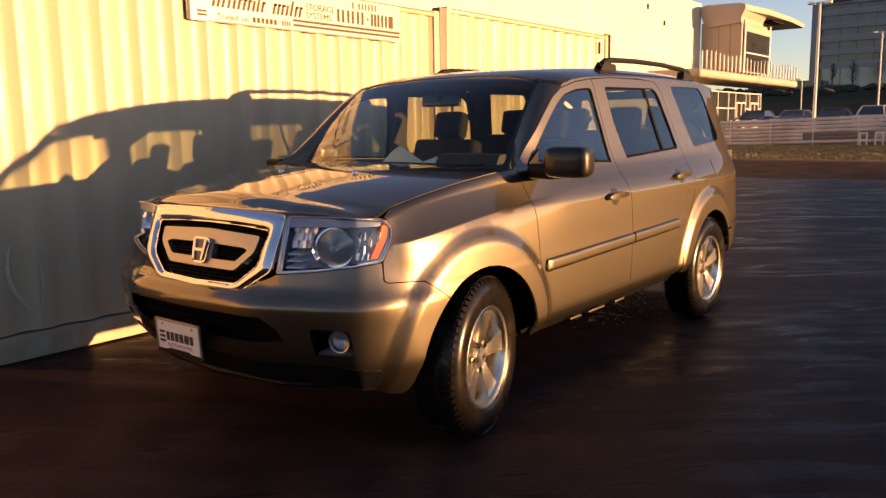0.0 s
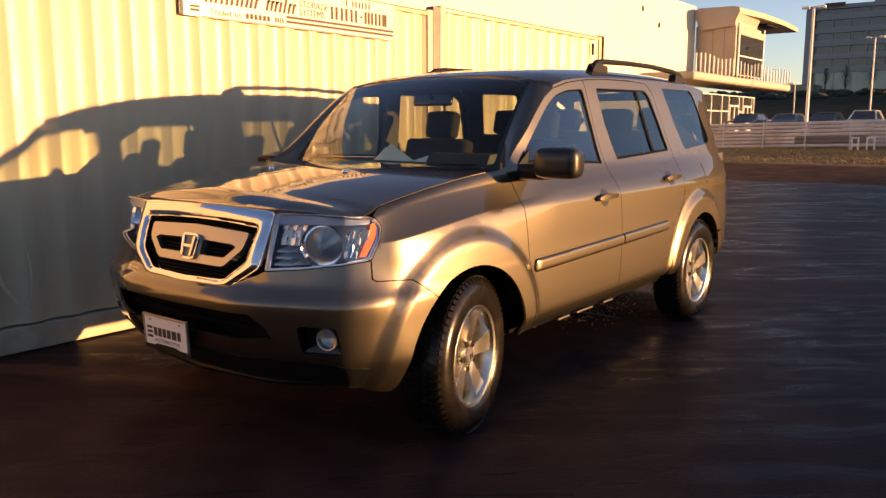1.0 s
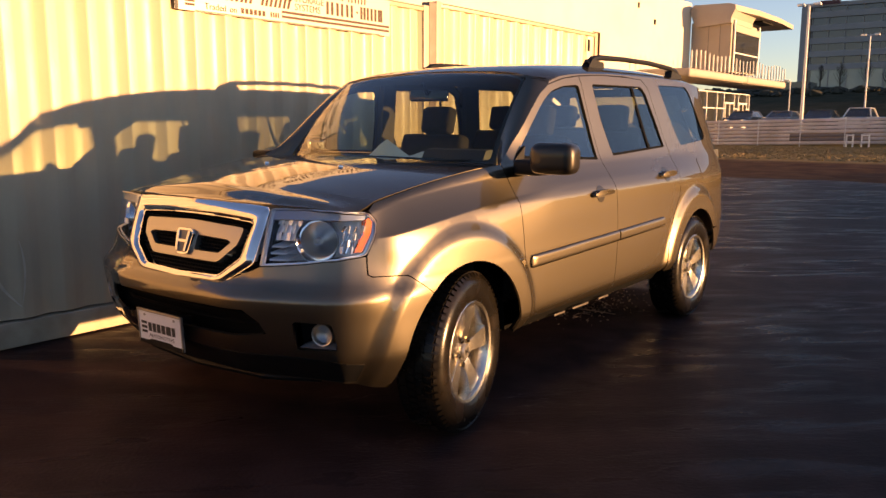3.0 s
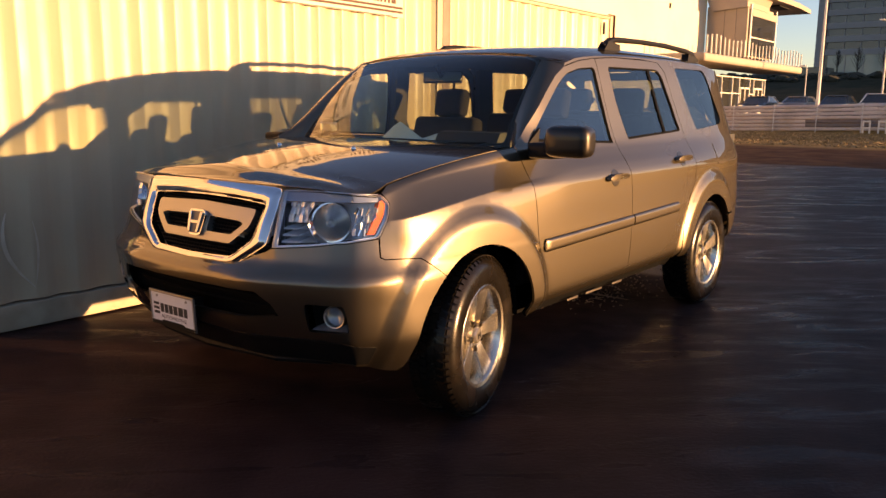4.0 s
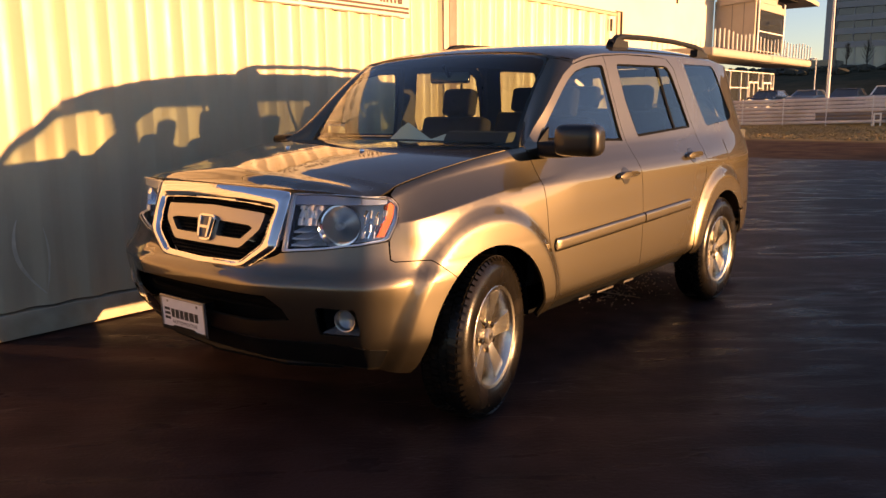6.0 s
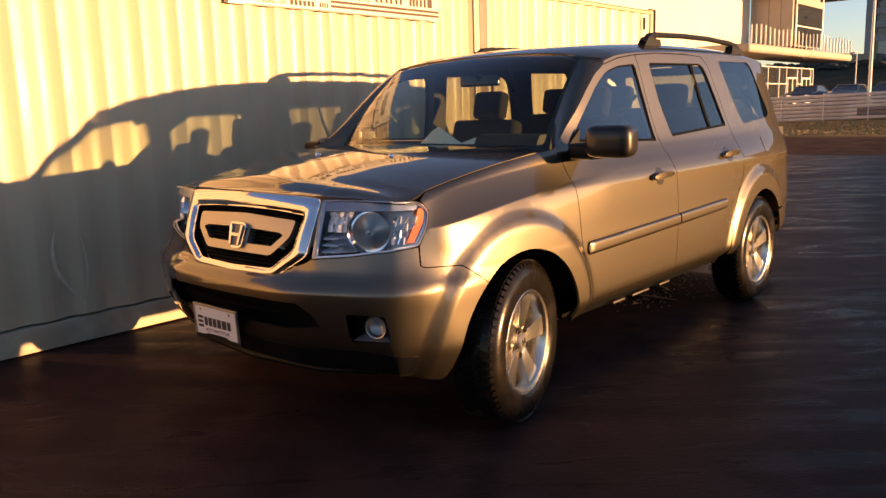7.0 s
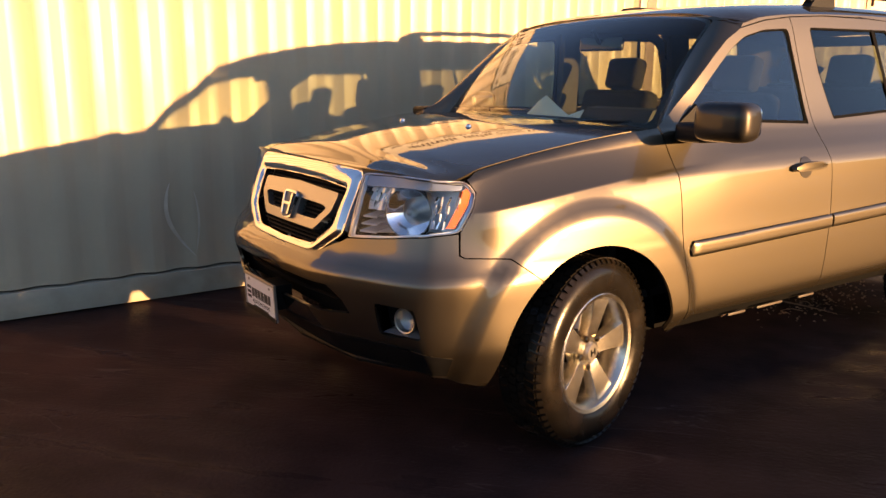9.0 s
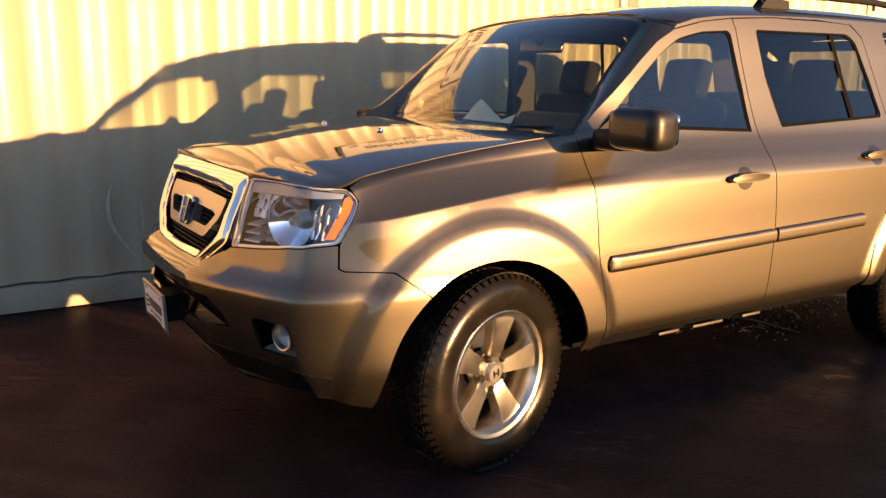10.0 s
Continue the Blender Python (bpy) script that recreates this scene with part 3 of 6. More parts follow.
def office():
    b = group_thing("office_building", "dark banded multi-storey office building in shade", "building", (0, 0, 0), kind="structure")
    x = 190.0
    z0, z1 = 8.0, 26.9
    box_part("core", (x + 0.6, x + 40, -60, 43.6, z0, z1), OFFICE_GLASS, b, 0.0)
    box_part("tower_block", (x + 0.3, x + 40, -60, 31.0, z1, 31.5), OFFICE_BAND, b, 0.0)
    box_part("pale_ground_floor", (x + 0.3, x + 0.6, -60, 41.6, z0 + 0.6, 13.0), OFFICE_PALE, b, 0.0)
    n = 5
    for i in range(n):
        z = 13.0 + (z1 - 13.0) * i / n
        h = (z1 - 13.0) / n
        box_part("spandrel_band", (x, x + 0.8, -60, 44.0, z, z + h * 0.46), OFFICE_BAND, b, 0.0)
        y = 42.0
        while y > -10:
            box_part("window_mullion", (x + 0.3, x + 0.62, y - 0.08, y + 0.08, z + h * 0.46, z + h), OFFICE_BAND, b, 0.0)
            y -= 3.4
    box_part("parapet", (x - 0.1, x + 1.0, -60, 44.1, z1 - 0.5, z1 + 0.35), OFFICE_BAND, b, 0.0)
    box_part("corner_pier", (x - 0.2, x + 1.2, 42.4, 44.2, z0, z1 + 0.3), OFFICE_BAND, b, 0.0)
    box_part("roof_sign", (x - 0.3, x - 0.12, 36.5, 40.5, z1 - 0.1, z1 + 0.75), material("dull_red_sign", (0.12, 0.03, 0.03), 0.6), b, 0.0)
    y = 38
    while y > -20:
        box_part("window_mullion", (x + 0.15, x + 0.32, y - 0.08, y + 0.08, z0 + 0.6, 13.0), OFFICE_BAND, b, 0.0)
        y -= 3.6
    low = group_thing("low_annex", "low grey flat-roofed annex far beyond the lot", "building", kind="structure")
    box_part("wall", (176, 184, 44.0, 53.0, 6, 9.9), OFFICE_BAND, low, 0.0)
    box_part("wall", (174, 182, 38.2, 43.8, 6, 9.8), OFFICE_GLASS, low, 0.0)
    box_part("roof", (175.8, 184.2, 43.9, 53.2, 9.9, 10.15), CONCRETE, low, 0.0)


office()


def bare_tree(x, y, z, h, seed):
    rng = random.Random(seed)
    t = group_thing("bare_tree", "slender leafless young tree on the bank", "tree", (x, y, z), group="young trees by the office")
    part("trunk", tube(bmesh.new(), [(0, 0, 0), (0.05, 0.04, h * 0.5), (0.0, 0.0, h)], [0.16, 0.1, 0.03], 6), TWIG, t)
    bm = bmesh.new()
    for i in range(46):
        a, k = rng.uniform(0, 6.28), rng.uniform(0.25, 0.98)
        l = h * 0.34 * (1.15 - k)
        p = Vector((0, 0, h * k))
        q = p + Vector((math.cos(a) * l * 0.5, math.sin(a) * l * 0.5, l * 0.75))
        r = q + Vector((math.cos(a + 0.5) * l * 0.3, math.sin(a + 0.5) * l * 0.3, l * 0.6))
        tube(bm, [p, q, r], [0.05, 0.035, 0.012], 4)
    part("branches", bm, TWIG, t)


for i, (x, y) in enumerate(((180, 37.2), (181, 33.6), (180, 28.6), (182, 25.0), (180, 20.0))):
    bare_tree(x, y, 7.6, 5.6 + 0.6 * (i % 3), i)


def shrub_bank():
    rng = random.Random(5)
    bm = bmesh.new()
    for i in range(420):
        y = rng.uniform(-30, 60)
        x = rng.uniform(140, 172)
        z = np.interp(x, [96, 150, 200], [0.9, 6.8, 8.0])
        s = rng.uniform(0.5, 1.2)
        m = Matrix.Translation((x, y, z + s * 0.3)) @ Matrix.Diagonal((s, s * 1.2, s * 0.7, 1)) @ pose(0, 0, 0, rng.uniform(0, 90), rng.uniform(0, 90), 0)
        g = bmesh.ops.create_icosphere(bm, subdivisions=1, radius=1.0, matrix=m)
        for v in g["verts"]:
            v.co += Vector((rng.uniform(-.2, .2), rng.uniform(-.2, .2), rng.uniform(-.2, .2)))
    ob = part("shrubs", bm, material("dark_shrubs", (0.03, 0.03, 0.017), 0.9, vary=0.4, vary_scale=1.5))
    tagged(ob, "dark low shrubs along the far bank", "shrubs", kind="stuff")


shrub_bank()


def dry_grass():
    """Tufts of dry grass on the strip before the metal wall, taller in drifts."""
    rng = random.Random(23)
    P, F = [], []
    for i in range(15000):
        x, y = 29.5 + 18.6 * rng.random() ** 0.8, rng.uniform(-9, 21)
        drift = 0.5 + 0.5 * noise.noise(Vector((x * 0.25, y * 0.12, 0.0)))
        if rng.random() > 0.25 + drift:
            continue
        h = (0.03 + 0.06 * drift) * rng.uniform(0.6, 1.3)
        for k in range(3):
            a = rng.uniform(0, math.pi)
            dx, dy = 0.05 * math.cos(a), 0.09 * math.sin(a)
            ox, oy = rng.uniform(-0.12, 0.12), rng.uniform(-0.2, 0.2)
            n = len(P)
            P += [(x + ox - dx, y + oy - dy, -0.01), (x + ox + dx, y + oy + dy, -0.01), (x + ox + rng.uniform(-0.07, 0.07), y + oy + rng.uniform(-0.12, 0.12), h)]
            F.append((n, n + 1, n + 2))
    me = bpy.data.meshes.new("dry_grass")
    me.from_pydata(P, [], F)
    ob = finish("dry_grass", me, material("dry_grass_blades", (0.30, 0.205, 0.10), 0.9, vary=0.15, vary_scale=0.7))
    tagged(ob, "dry yellow grass tufts before the metal wall", "grass", kind="stuff")


dry_grass()


def litter():
    """Clods, dead leaves and twigs lying on the wet asphalt under the car's rear."""
    rng = random.Random(31)
    bm = bmesh.new()
    for i in range(240):
        x, y = rng.gauss(2.75, 0.34), rng.gauss(-0.22, 0.17)
        s = rng.uniform(0.003, 0.009)
        m = Matrix.Translation((x, y, s * 0.4)) @ pose(0, 0, 0, rng.uniform(0, 360), rng.uniform(-30, 30), rng.uniform(0, 360)) @ Matrix.Diagonal((s * rng.uniform(0.8, 2.0), s, s * rng.uniform(0.3, 0.7), 1))
        bmesh.ops.create_icosphere(bm, subdivisions=1, radius=1.0, matrix=m)
    for i in range(8):
        x, y, a = rng.gauss(2.6, 0.4), rng.gauss(-0.28, 0.2), rng.uniform(0, 6.28)
        l = rng.uniform(0.05, 0.14)
        tube(bm, [(x, y, 0.006), (x + 0.5 * l * math.cos(a), y + 0.5 * l * math.sin(a), 0.014), (x + l * math.cos(a + 0.3), y + l * math.sin(a + 0.3), 0.007)], [0.003, 0.0025, 0.0015], 4)
    tube(bm, [(2.30, -0.08, 0.008), (2.36, -0.20, 0.030), (2.41, -0.34, 0.022), (2.46, -0.52, 0.007)], [0.007, 0.006, 0.005, 0.003], 5)
    ob = part("ground_litter", bm, material("litter_brown", (0.22, 0.13, 0.09), 0.45, vary=0.4, vary_scale=25))
    tagged(ob, "brown clods, leaves and twigs on the wet asphalt", "litter", kind="stuff")


litter()


def tree_line():
    """Woods and roofs low on the horizon behind the camera, which the car's glass mirrors."""
    rng = random.Random(11)
    bm = bmesh.new()
    for i in range(900):
        a = radians(rng.uniform(-178, -4))
        r = rng.uniform(150, 210)
        x, y = r * math.cos(a), r * math.sin(a)
        deg = math.degrees(a)
        s = rng.uniform(1.2, 2.4) if deg > -100 else rng.uniform(3, 6)
        m = Matrix.Translation((x, y, s * 0.55)) @ Matrix.Diagonal((s * 0.8, s * 0.8, s * rng.uniform(0.8, 1.5), 1)) @ pose(0, 0, 0, rng.uniform(0, 90), rng.uniform(0, 90), 0)
        g = bmesh.ops.create_icosphere(bm, subdivisions=1, radius=1.0, matrix=m)
        for v in g["verts"]:
            v.co += 0.18 * s * Vector((rng.uniform(-1, 1), rng.uniform(-1, 1), rng.uniform(-1, 1)))
    ob = part("tree_line", bm, material("far_woods", (0.035, 0.035, 0.022), 0.95, vary=0.3, vary_scale=0.2))
    tagged(ob, "dark woods along the horizon across the yard", "trees", kind="stuff")


tree_line()


def unseen_berm():
    """An unseen low bank beyond the yard, added to keep the low sun off the ground."""
    bm = bmesh.new()
    rows = []
    for i in range(60):
        x = -34 + 72 * i / 59
        h = 1.955 + 0.10 * noise.noise(Vector((x * 0.35, 0, 0))) if 2 < i < 57 else 0.6
        rows.append([bm.verts.new((x, -24 + dy, z * h + 0.04 * noise.noise(Vector((x, dy, 4)))) if z else (x, -24 + dy, -0.05)) for dy, z in ((-5, 0), (-3, 0.55), (-1.2, 0.95), (0, 1.0), (1.2, 0.95), (3, 0.55), (5, 0))])
    for a, c in zip(rows, rows[1:]):
        for k in range(6):
            bm.faces.new((a[k], c[k], c[k + 1], a[k + 1]))
    ob = part("earth_bank", bm, material("bank_earth", (0.07, 0.05, 0.035), 0.95, vary=0.3, vary_scale=0.8), smooth=True)
    tagged(ob, "unseen low bank added to keep the low sun off the yard", "bank", kind="structure")


unseen_berm()


def parked_car(y, label, paint, tall=1.45, x=58.0, w=1.78):
    """A parked car of which the upper half shows over the wall: body, cabin, glass, wheels."""
    c = group_thing("parked_car", label, "car", (x, y, 0.9), group="cars parked behind the wall")
    l = 4.4
    bm = bmesh.new()
    prism(bm, [(-l / 2, 0.35), (-l / 2, 0.72), (-l / 2 + 0.15, 0.85), (-0.9, 0.95), (l / 2 - 0.4, 0.98), (l / 2, 0.85), (l / 2, 0.35)], -w / 2, w / 2, pose(0, 0, 0, 90), bevel=0.08)
    part("body", bm, paint, c, smooth=True)
    bm = bmesh.new()
    lo = [(-1.0, -w / 2 + 0.05), (1.7, -w / 2 + 0.05), (1.7, w / 2 - 0.05), (-1.0, w / 2 - 0.05)]
    hi = [(-0.25, -w / 2 + 0.26), (1.25, -w / 2 + 0.26), (1.25, w / 2 - 0.26), (-0.25, w / 2 - 0.26)]
    a = [bm.verts.new((p, q, 0.94)) for p, q in lo]
    b2 = [bm.verts.new((p, q, tall - 0.05)) for p, q in hi]
    for i in range(4):
        bm.faces.new((a[i], a[(i + 1) % 4], b2[(i + 1) % 4], b2[i]))
    bm.faces.new(a[::-1])
    bm.faces.new(b2)
    part("cabin_glass", bm, DARK_GLAZING, c)
    part("roof", box(bmesh.new(), -0.32, 1.32, -w / 2 + 0.24, w / 2 - 0.24, tall - 0.06, tall, 0.025), paint, c, smooth=True)
    for s in (-1, 1):
        for p, q in ((lo[0], hi[0]), (lo[1], hi[1])):
            part("pillar", tube(bmesh.new(), [(p[0], s * abs(p[1]), 0.93), (q[0], s * abs(q[1]), tall - 0.03)], 0.05, 6), paint, c)
    for px in (-1.35, 1.35):
        for s in (-1, 1):
            m = Matrix.Translation((px, s * (w / 2 - 0.1), 0.33)) @ pose(0, 0, 0, 90)
            part("wheel", lathe(bmesh.new(), [(0.2, -0.11), (0.33, -0.1), (0.33, 0.1), (0.2, 0.11)], 20, m), RUBBER, c)
    for s in (-1, 1):
        box_part("headlight", (-l / 2 - 0.01, -l / 2 + 0.1, s * 0.6 - 0.18, s * 0.6 + 0.18, 0.62, 0.74), CHROME, c, 0.01)
    return c


DARK_CAR = material("black_car_paint", (0.02, 0.02, 0.022), 0.25, coat=0.8)
GREY_CAR = material("grey_car_paint", (0.16, 0.16, 0.17), 0.3, metal=0.4, coat=0.8)
WHITE_CAR = material("white_car_paint", (0.6, 0.58, 0.55), 0.3, coat=0.8)
parked_car(15.4, "dark parked saloon behind the metal wall", DARK_CAR, 1.38)
parked_car(12.75, "grey parked saloon behind the metal wall", GREY_CAR, 1.36)
parked_car(10.2, "dark grey parked saloon behind the metal wall", DARK_CAR, 1.42)
parked_car(7.75, "white parked sport utility car behind the metal wall", WHITE_CAR, 1.55)
parked_car(5.0, "dark parked car behind the metal wall", DARK_CAR, 1.42)

# ---- the car: one skin over plan and height ----
from mathutils.geometry import delaunay_2d_cdt


def slopes(xs, V):
    """Monotone slopes for rows V over knots xs."""
    h = np.diff(xs)[:, None]
    d = np.diff(V, axis=0) / h
    m = np.zeros_like(V)
    m[0], m[-1] = d[0], d[-1]
    w1, w2 = 2 * h[1:] + h[:-1], h[1:] + 2 * h[:-1]
    same = d[:-1] * d[1:] > 0
    safe = np.where(same, d[:-1], 1.0), np.where(same, d[1:], 1.0)
    m[1:-1] = np.where(same, (w1 + w2) / (w1 / safe[0] + w2 / safe[1]), 0.0)
    return m


def smooth_rows(xs, V, x):
    """Row-wise monotone cubic: V has a row for each knot and a column for each x."""
    xs = np.asarray(xs, float)
    m = slopes(xs, V)
    x = np.clip(x, xs[0], xs[-1])
    i = np.clip(np.searchsorted(xs, x, side='right') - 1, 0, len(xs) - 2)
    j = np.arange(len(x))
    h = xs[i + 1] - xs[i]
    t = (x - xs[i]) / h
    a, b = V[i, j], V[i + 1, j]
    return (2 * t**3 - 3 * t**2 + 1) * a + (t**3 - 2 * t**2 + t) * h * m[i, j] + (3 * t**2 - 2 * t**3) * b + (t**3 - t**2) * h * m[i + 1, j]


def knots(pts):
    """A smooth function through points."""
    xs = np.array([p[0] for p in pts], float)
    ys = np.array([p[1] for p in pts], float)[:, None]

    def f(x):
        x = np.atleast_1d(np.asarray(x, float))
        return smooth_rows(xs, np.repeat(ys, len(x), axis=1), x)
    return f


# plan of the lower body, half a round from the nose to the tail
PLAN = [(-0.880, 0.0), (-0.876, 0.22), (-0.862, 0.39), (-0.838, 0.470), (-0.775, 0.622), (-0.712, 0.765), (-0.668, 0.833), (-0.590, 0.882), (-0.475, 0.917), (-0.35, 0.936), (-0.15, 0.948), (0.2, 0.962),
        (0.6, 0.970), (1.4, 0.972), (2.2, 0.970), (2.8, 0.960), (3.2, 0.945), (3.5, 0.905), (3.68, 0.83), (3.78, 0.70), (3.84, 0.45), (3.86, 0.0)]


def plan_functions():
    p = np.array(PLAN)
    # chord length as a first parameter, then re-spaced by true length
    c = np.r_[0, np.cumsum(np.hypot(*np.diff(p, axis=0).T))]
    def ev(vals, m, s):
        i = np.clip(np.searchsorted(c, s, side='right') - 1, 0, len(c) - 2)
        h = c[i + 1] - c[i]
        t = (s - c[i]) / h
        return (2 * t**3 - 3 * t**2 + 1) * vals[i] + (t**3 - 2 * t**2 + t) * h * m[i] + (3 * t**2 - 2 * t**3) * vals[i + 1] + (t**3 - t**2) * h * m[i + 1]
    px, py = p[:, 0].copy(), p[:, 1].copy()
    mx, my = np.gradient(px, c), np.gradient(py, c)
    mx[0], my[0], mx[-1], my[-1] = 0, 1, 0, -1
    return c[-1], lambda s: ev(px, mx, np.clip(s, 0, c[-1])), lambda s: ev(py, my, np.clip(s, 0, c[-1]))


LONG, plan_x, plan_y = plan_functions()
S_TABLE = np.linspace(0, LONG, 2001)


def s_at_plan_x(x):
    return float(np.interp(x, plan_x(S_TABLE), S_TABLE))


# how far the skin lies inside the plan, by height, at stations along the body
Z_K = [0.28, 0.37, 0.47, 0.60, 0.690, 0.704, 0.752, 0.768, 0.80, 0.90, 1.00, 1.05, 1.12, 1.17, 1.21, 1.40, 1.60, 1.70]
INSET = [
    (0.0, [.20, .128, .054, .014, .000, .010, .088, .092, .097, .128, .160, .182, .21, .25, .30, .40, .50, .60]),
    (0.40, [.20, .128, .054, .014, .000, .010, .085, .089, .094, .122, .155, .175, .21, .25, .30, .40, .50, .60]),
    (0.52, [.20, .128, .054, .014, .000, .008, .070, .076, .082, .108, .138, .160, .20, .25, .30, .40, .50, .60]),
    (1.00, [.17, .085, .024, .008, .000, .004, .032, .040, .052, .072, .090, .112, .17, .22, .28, .40, .50, .60]),
    (s_at_plan_x(-0.40), [.12, .050, .010, .003, .000, .002, .018, .020, .025, .036, .068, .130, .270, .34, .36, .40, .50, .60]),
    (s_at_plan_x(0.0), [.150, .072, .011, .002, .000, .000, .002, .003, .005, .014, .042, .098, .205, .310, .34, .40, .46, .50]),
    (s_at_plan_x(0.40), [.150, .072, .011, .002, .000, .000, .000, .001, .002, .008, .024, .060, .122, .162, .176, .202, .230, .248]),
    (s_at_plan_x(0.75), [.150, .072, .011, .002, .000, .000, .000, .001, .002, .004, .012, .034, .080, .108, .122, .168, .210, .233]),
    (s_at_plan_x(2.6), [.150, .072, .011, .002, .000, .000, .000, .001, .002, .004, .010, .028, .066, .092, .106, .155, .199, .224]),
    (s_at_plan_x(3.3), [.150, .072, .011, .002, .000, .000, .000, .001, .002, .004, .010, .024, .050, .070, .084, .141, .193, .222]),
    (LONG - 0.5, [.08, .036, .011, .002, .000, .000, .010, 0.013, .020, .028, .036, .044, .060, .080, .100, .190, .290, .350]),
    (LONG, [.08, .036, .011, .002, .000, .000, .010, 0.013, .020, .028, .036, .044, .060, .080, .100, .190, .290, .350]),
]
WHEELS = (0.0, 2.775)
ARCH_Z, ARCH_R = 0.365, 0.418


def inset(s, z):
    n = len(s)
    rows = []
    for _, vals in INSET:
        rows.append(smooth_rows(Z_K, np.repeat(np.array(vals)[:, None], n, axis=1), z))
    return smooth_rows([k for k, _ in INSET], np.array(rows), s)


# the sharp shoulder line of the fender, running out along the door
crease_z = knots([(-0.56, 0.917), (-0.44, 0.930), (-0.2, 0.962), (0.0, 0.987), (0.2, 1.009), (0.41, 1.030), (0.9, 1.055)])
# above it a sloping shelf, then the rise that the hood's edge and the front pillar share
shelf_z = knots([(-0.60, 1.000), (-0.50, 1.018), (-0.30, 1.054), (-0.05, 1.087), (0.20, 1.112), (0.40, 1.131), (0.90, 1.150)])
shelf_y = knots([(-0.60, 0.790), (-0.50, 0.806), (-0.30, 0.814), (-0.05, 0.830), (0.20, 0.853), (0.40, 0.873), (0.90, 0.890)])
rise_z = knots([(-0.60, 1.020), (-0.50, 1.040), (-0.30, 1.082), (-0.05, 1.127), (0.20, 1.162), (0.40, 1.184), (0.90, 1.205)])
rise_y = knots([(-0.60, 0.768), (-0.50, 0.782), (-0.30, 0.786), (-0.05, 0.799), (0.20, 0.824), (0.40, 0.847), (0.90, 0.866)])


def creased(s, x, z):
    """The inset with its upper part broken at the shoulder line, the shelf and the rise."""
    d = inset(s, z)
    zc, z2, z3 = crease_z(x), shelf_z(x), rise_z(x)
    w = knots([(-0.60, 0.0), (-0.46, 1.0), (0.42, 1.0), (0.95, 0.0)])(x)
    k = (z > zc) & (w > 0) & (z < z3 + 0.14)
    if k.any():
        sk, xk, zk, wk = s[k], x[k], z[k], w[k]
        zc, z2, z3 = zc[k], z2[k], z3[k]
        py = plan_y(sk)
        d0 = inset(sk, zc)
        d2, d3 = py - shelf_y(xk), py - rise_y(xk)
        u = np.clip((zk - zc) / (z2 - zc), 0, 1)
        v = np.clip((zk - z2) / (z3 - z2), 0, 1)
        low = d0 + (d2 - d0) * (1.2 * u - 0.2 * u * u)
        high = d2 + (d3 - d2) * (0.55 * v + 0.45 * v**3)
        over = d[k] + (d3 - inset(sk, z3)) * np.clip(1 - (zk - z3) / 0.14, 0, 1) ** 2
        new_d = np.where(zk < z2, low, np.where(zk < z3, high, over))
        d[k] += (new_d - d[k]) * wk
    return d


def skin(s, z, lift=0.0):
    """Points of the left flank: s metres round the plan from the nose, z metres up; lift moves out of the skin."""
    s, z = np.atleast_1d(np.asarray(s, float)), np.atleast_1d(np.asarray(z, float))
    s = np.clip(s, 0, LONG)
    x, y = plan_x(s), plan_y(s)
    e = 2e-3
    tx, ty = plan_x(s + e) - plan_x(s - e), plan_y(s + e) - plan_y(s - e)
    # at the nose and the tail the way round is straight across
    ln = np.hypot(tx, ty) + 1e-12
    tx, ty = tx / ln, ty / ln
    d = creased(s, x, z) - lift
    for xw in WHEELS:
        r = np.hypot(x - xw, np.maximum(z - ARCH_Z, 0) * 0.985)
        t = np.clip((0.588 - r) / 0.086, 0, 1)
        fade = np.clip((z - 0.22) / 0.1, 0, 1)
        d = d - 0.027 * t * t * (3 - 2 * t) * fade
    # the outward way, left flank: y is negative
    return np.stack([x + ty * d, -(y - tx * d), z], axis=1)


def s_of_x(x, z):
    p = skin(S_TABLE, np.full(len(S_TABLE), z))
    i = np.argsort(p[:, 0], kind='stable')
    return float(np.interp(x, p[i, 0], S_TABLE[i]))


def s_of_y(y, z):
    """On the nose: the s at which the skin has that y (y <= 0)."""
    k = S_TABLE < 1.25
    p = skin(S_TABLE[k], np.full(k.sum(), z))
    return float(np.interp(-y, -p[:, 1], S_TABLE[k]))


def dense(pts, step, closed=True):
    out = []
    n = len(pts)
    for i in range(n if closed else n - 1):
        a, b = pts[i], pts[(i + 1) % n]
        k = max(1, int(math.hypot(b[0] - a[0], b[1] - a[1]) / step + 0.5))
        out += [(a[0] + (b[0] - a[0]) * j / k, a[1] + (b[1] - a[1]) * j / k) for j in range(k)]
    if not closed:
        out.append(pts[-1])
    return out


def inside(P, poly):
    """Which of the points P lie in the polygon."""
    x, y = P[:, 0], P[:, 1]
    hit = np.zeros(len(P), bool)
    n = len(poly)
    for i in range(n):
        (x0, y0), (x1, y1) = poly[i], poly[(i + 1) % n]
        if y0 == y1:
            continue
        c = ((y0 > y) != (y1 > y)) & (x < (x1 - x0) * (y - y0) / (y1 - y0) + x0)
        hit ^= c
    return hit


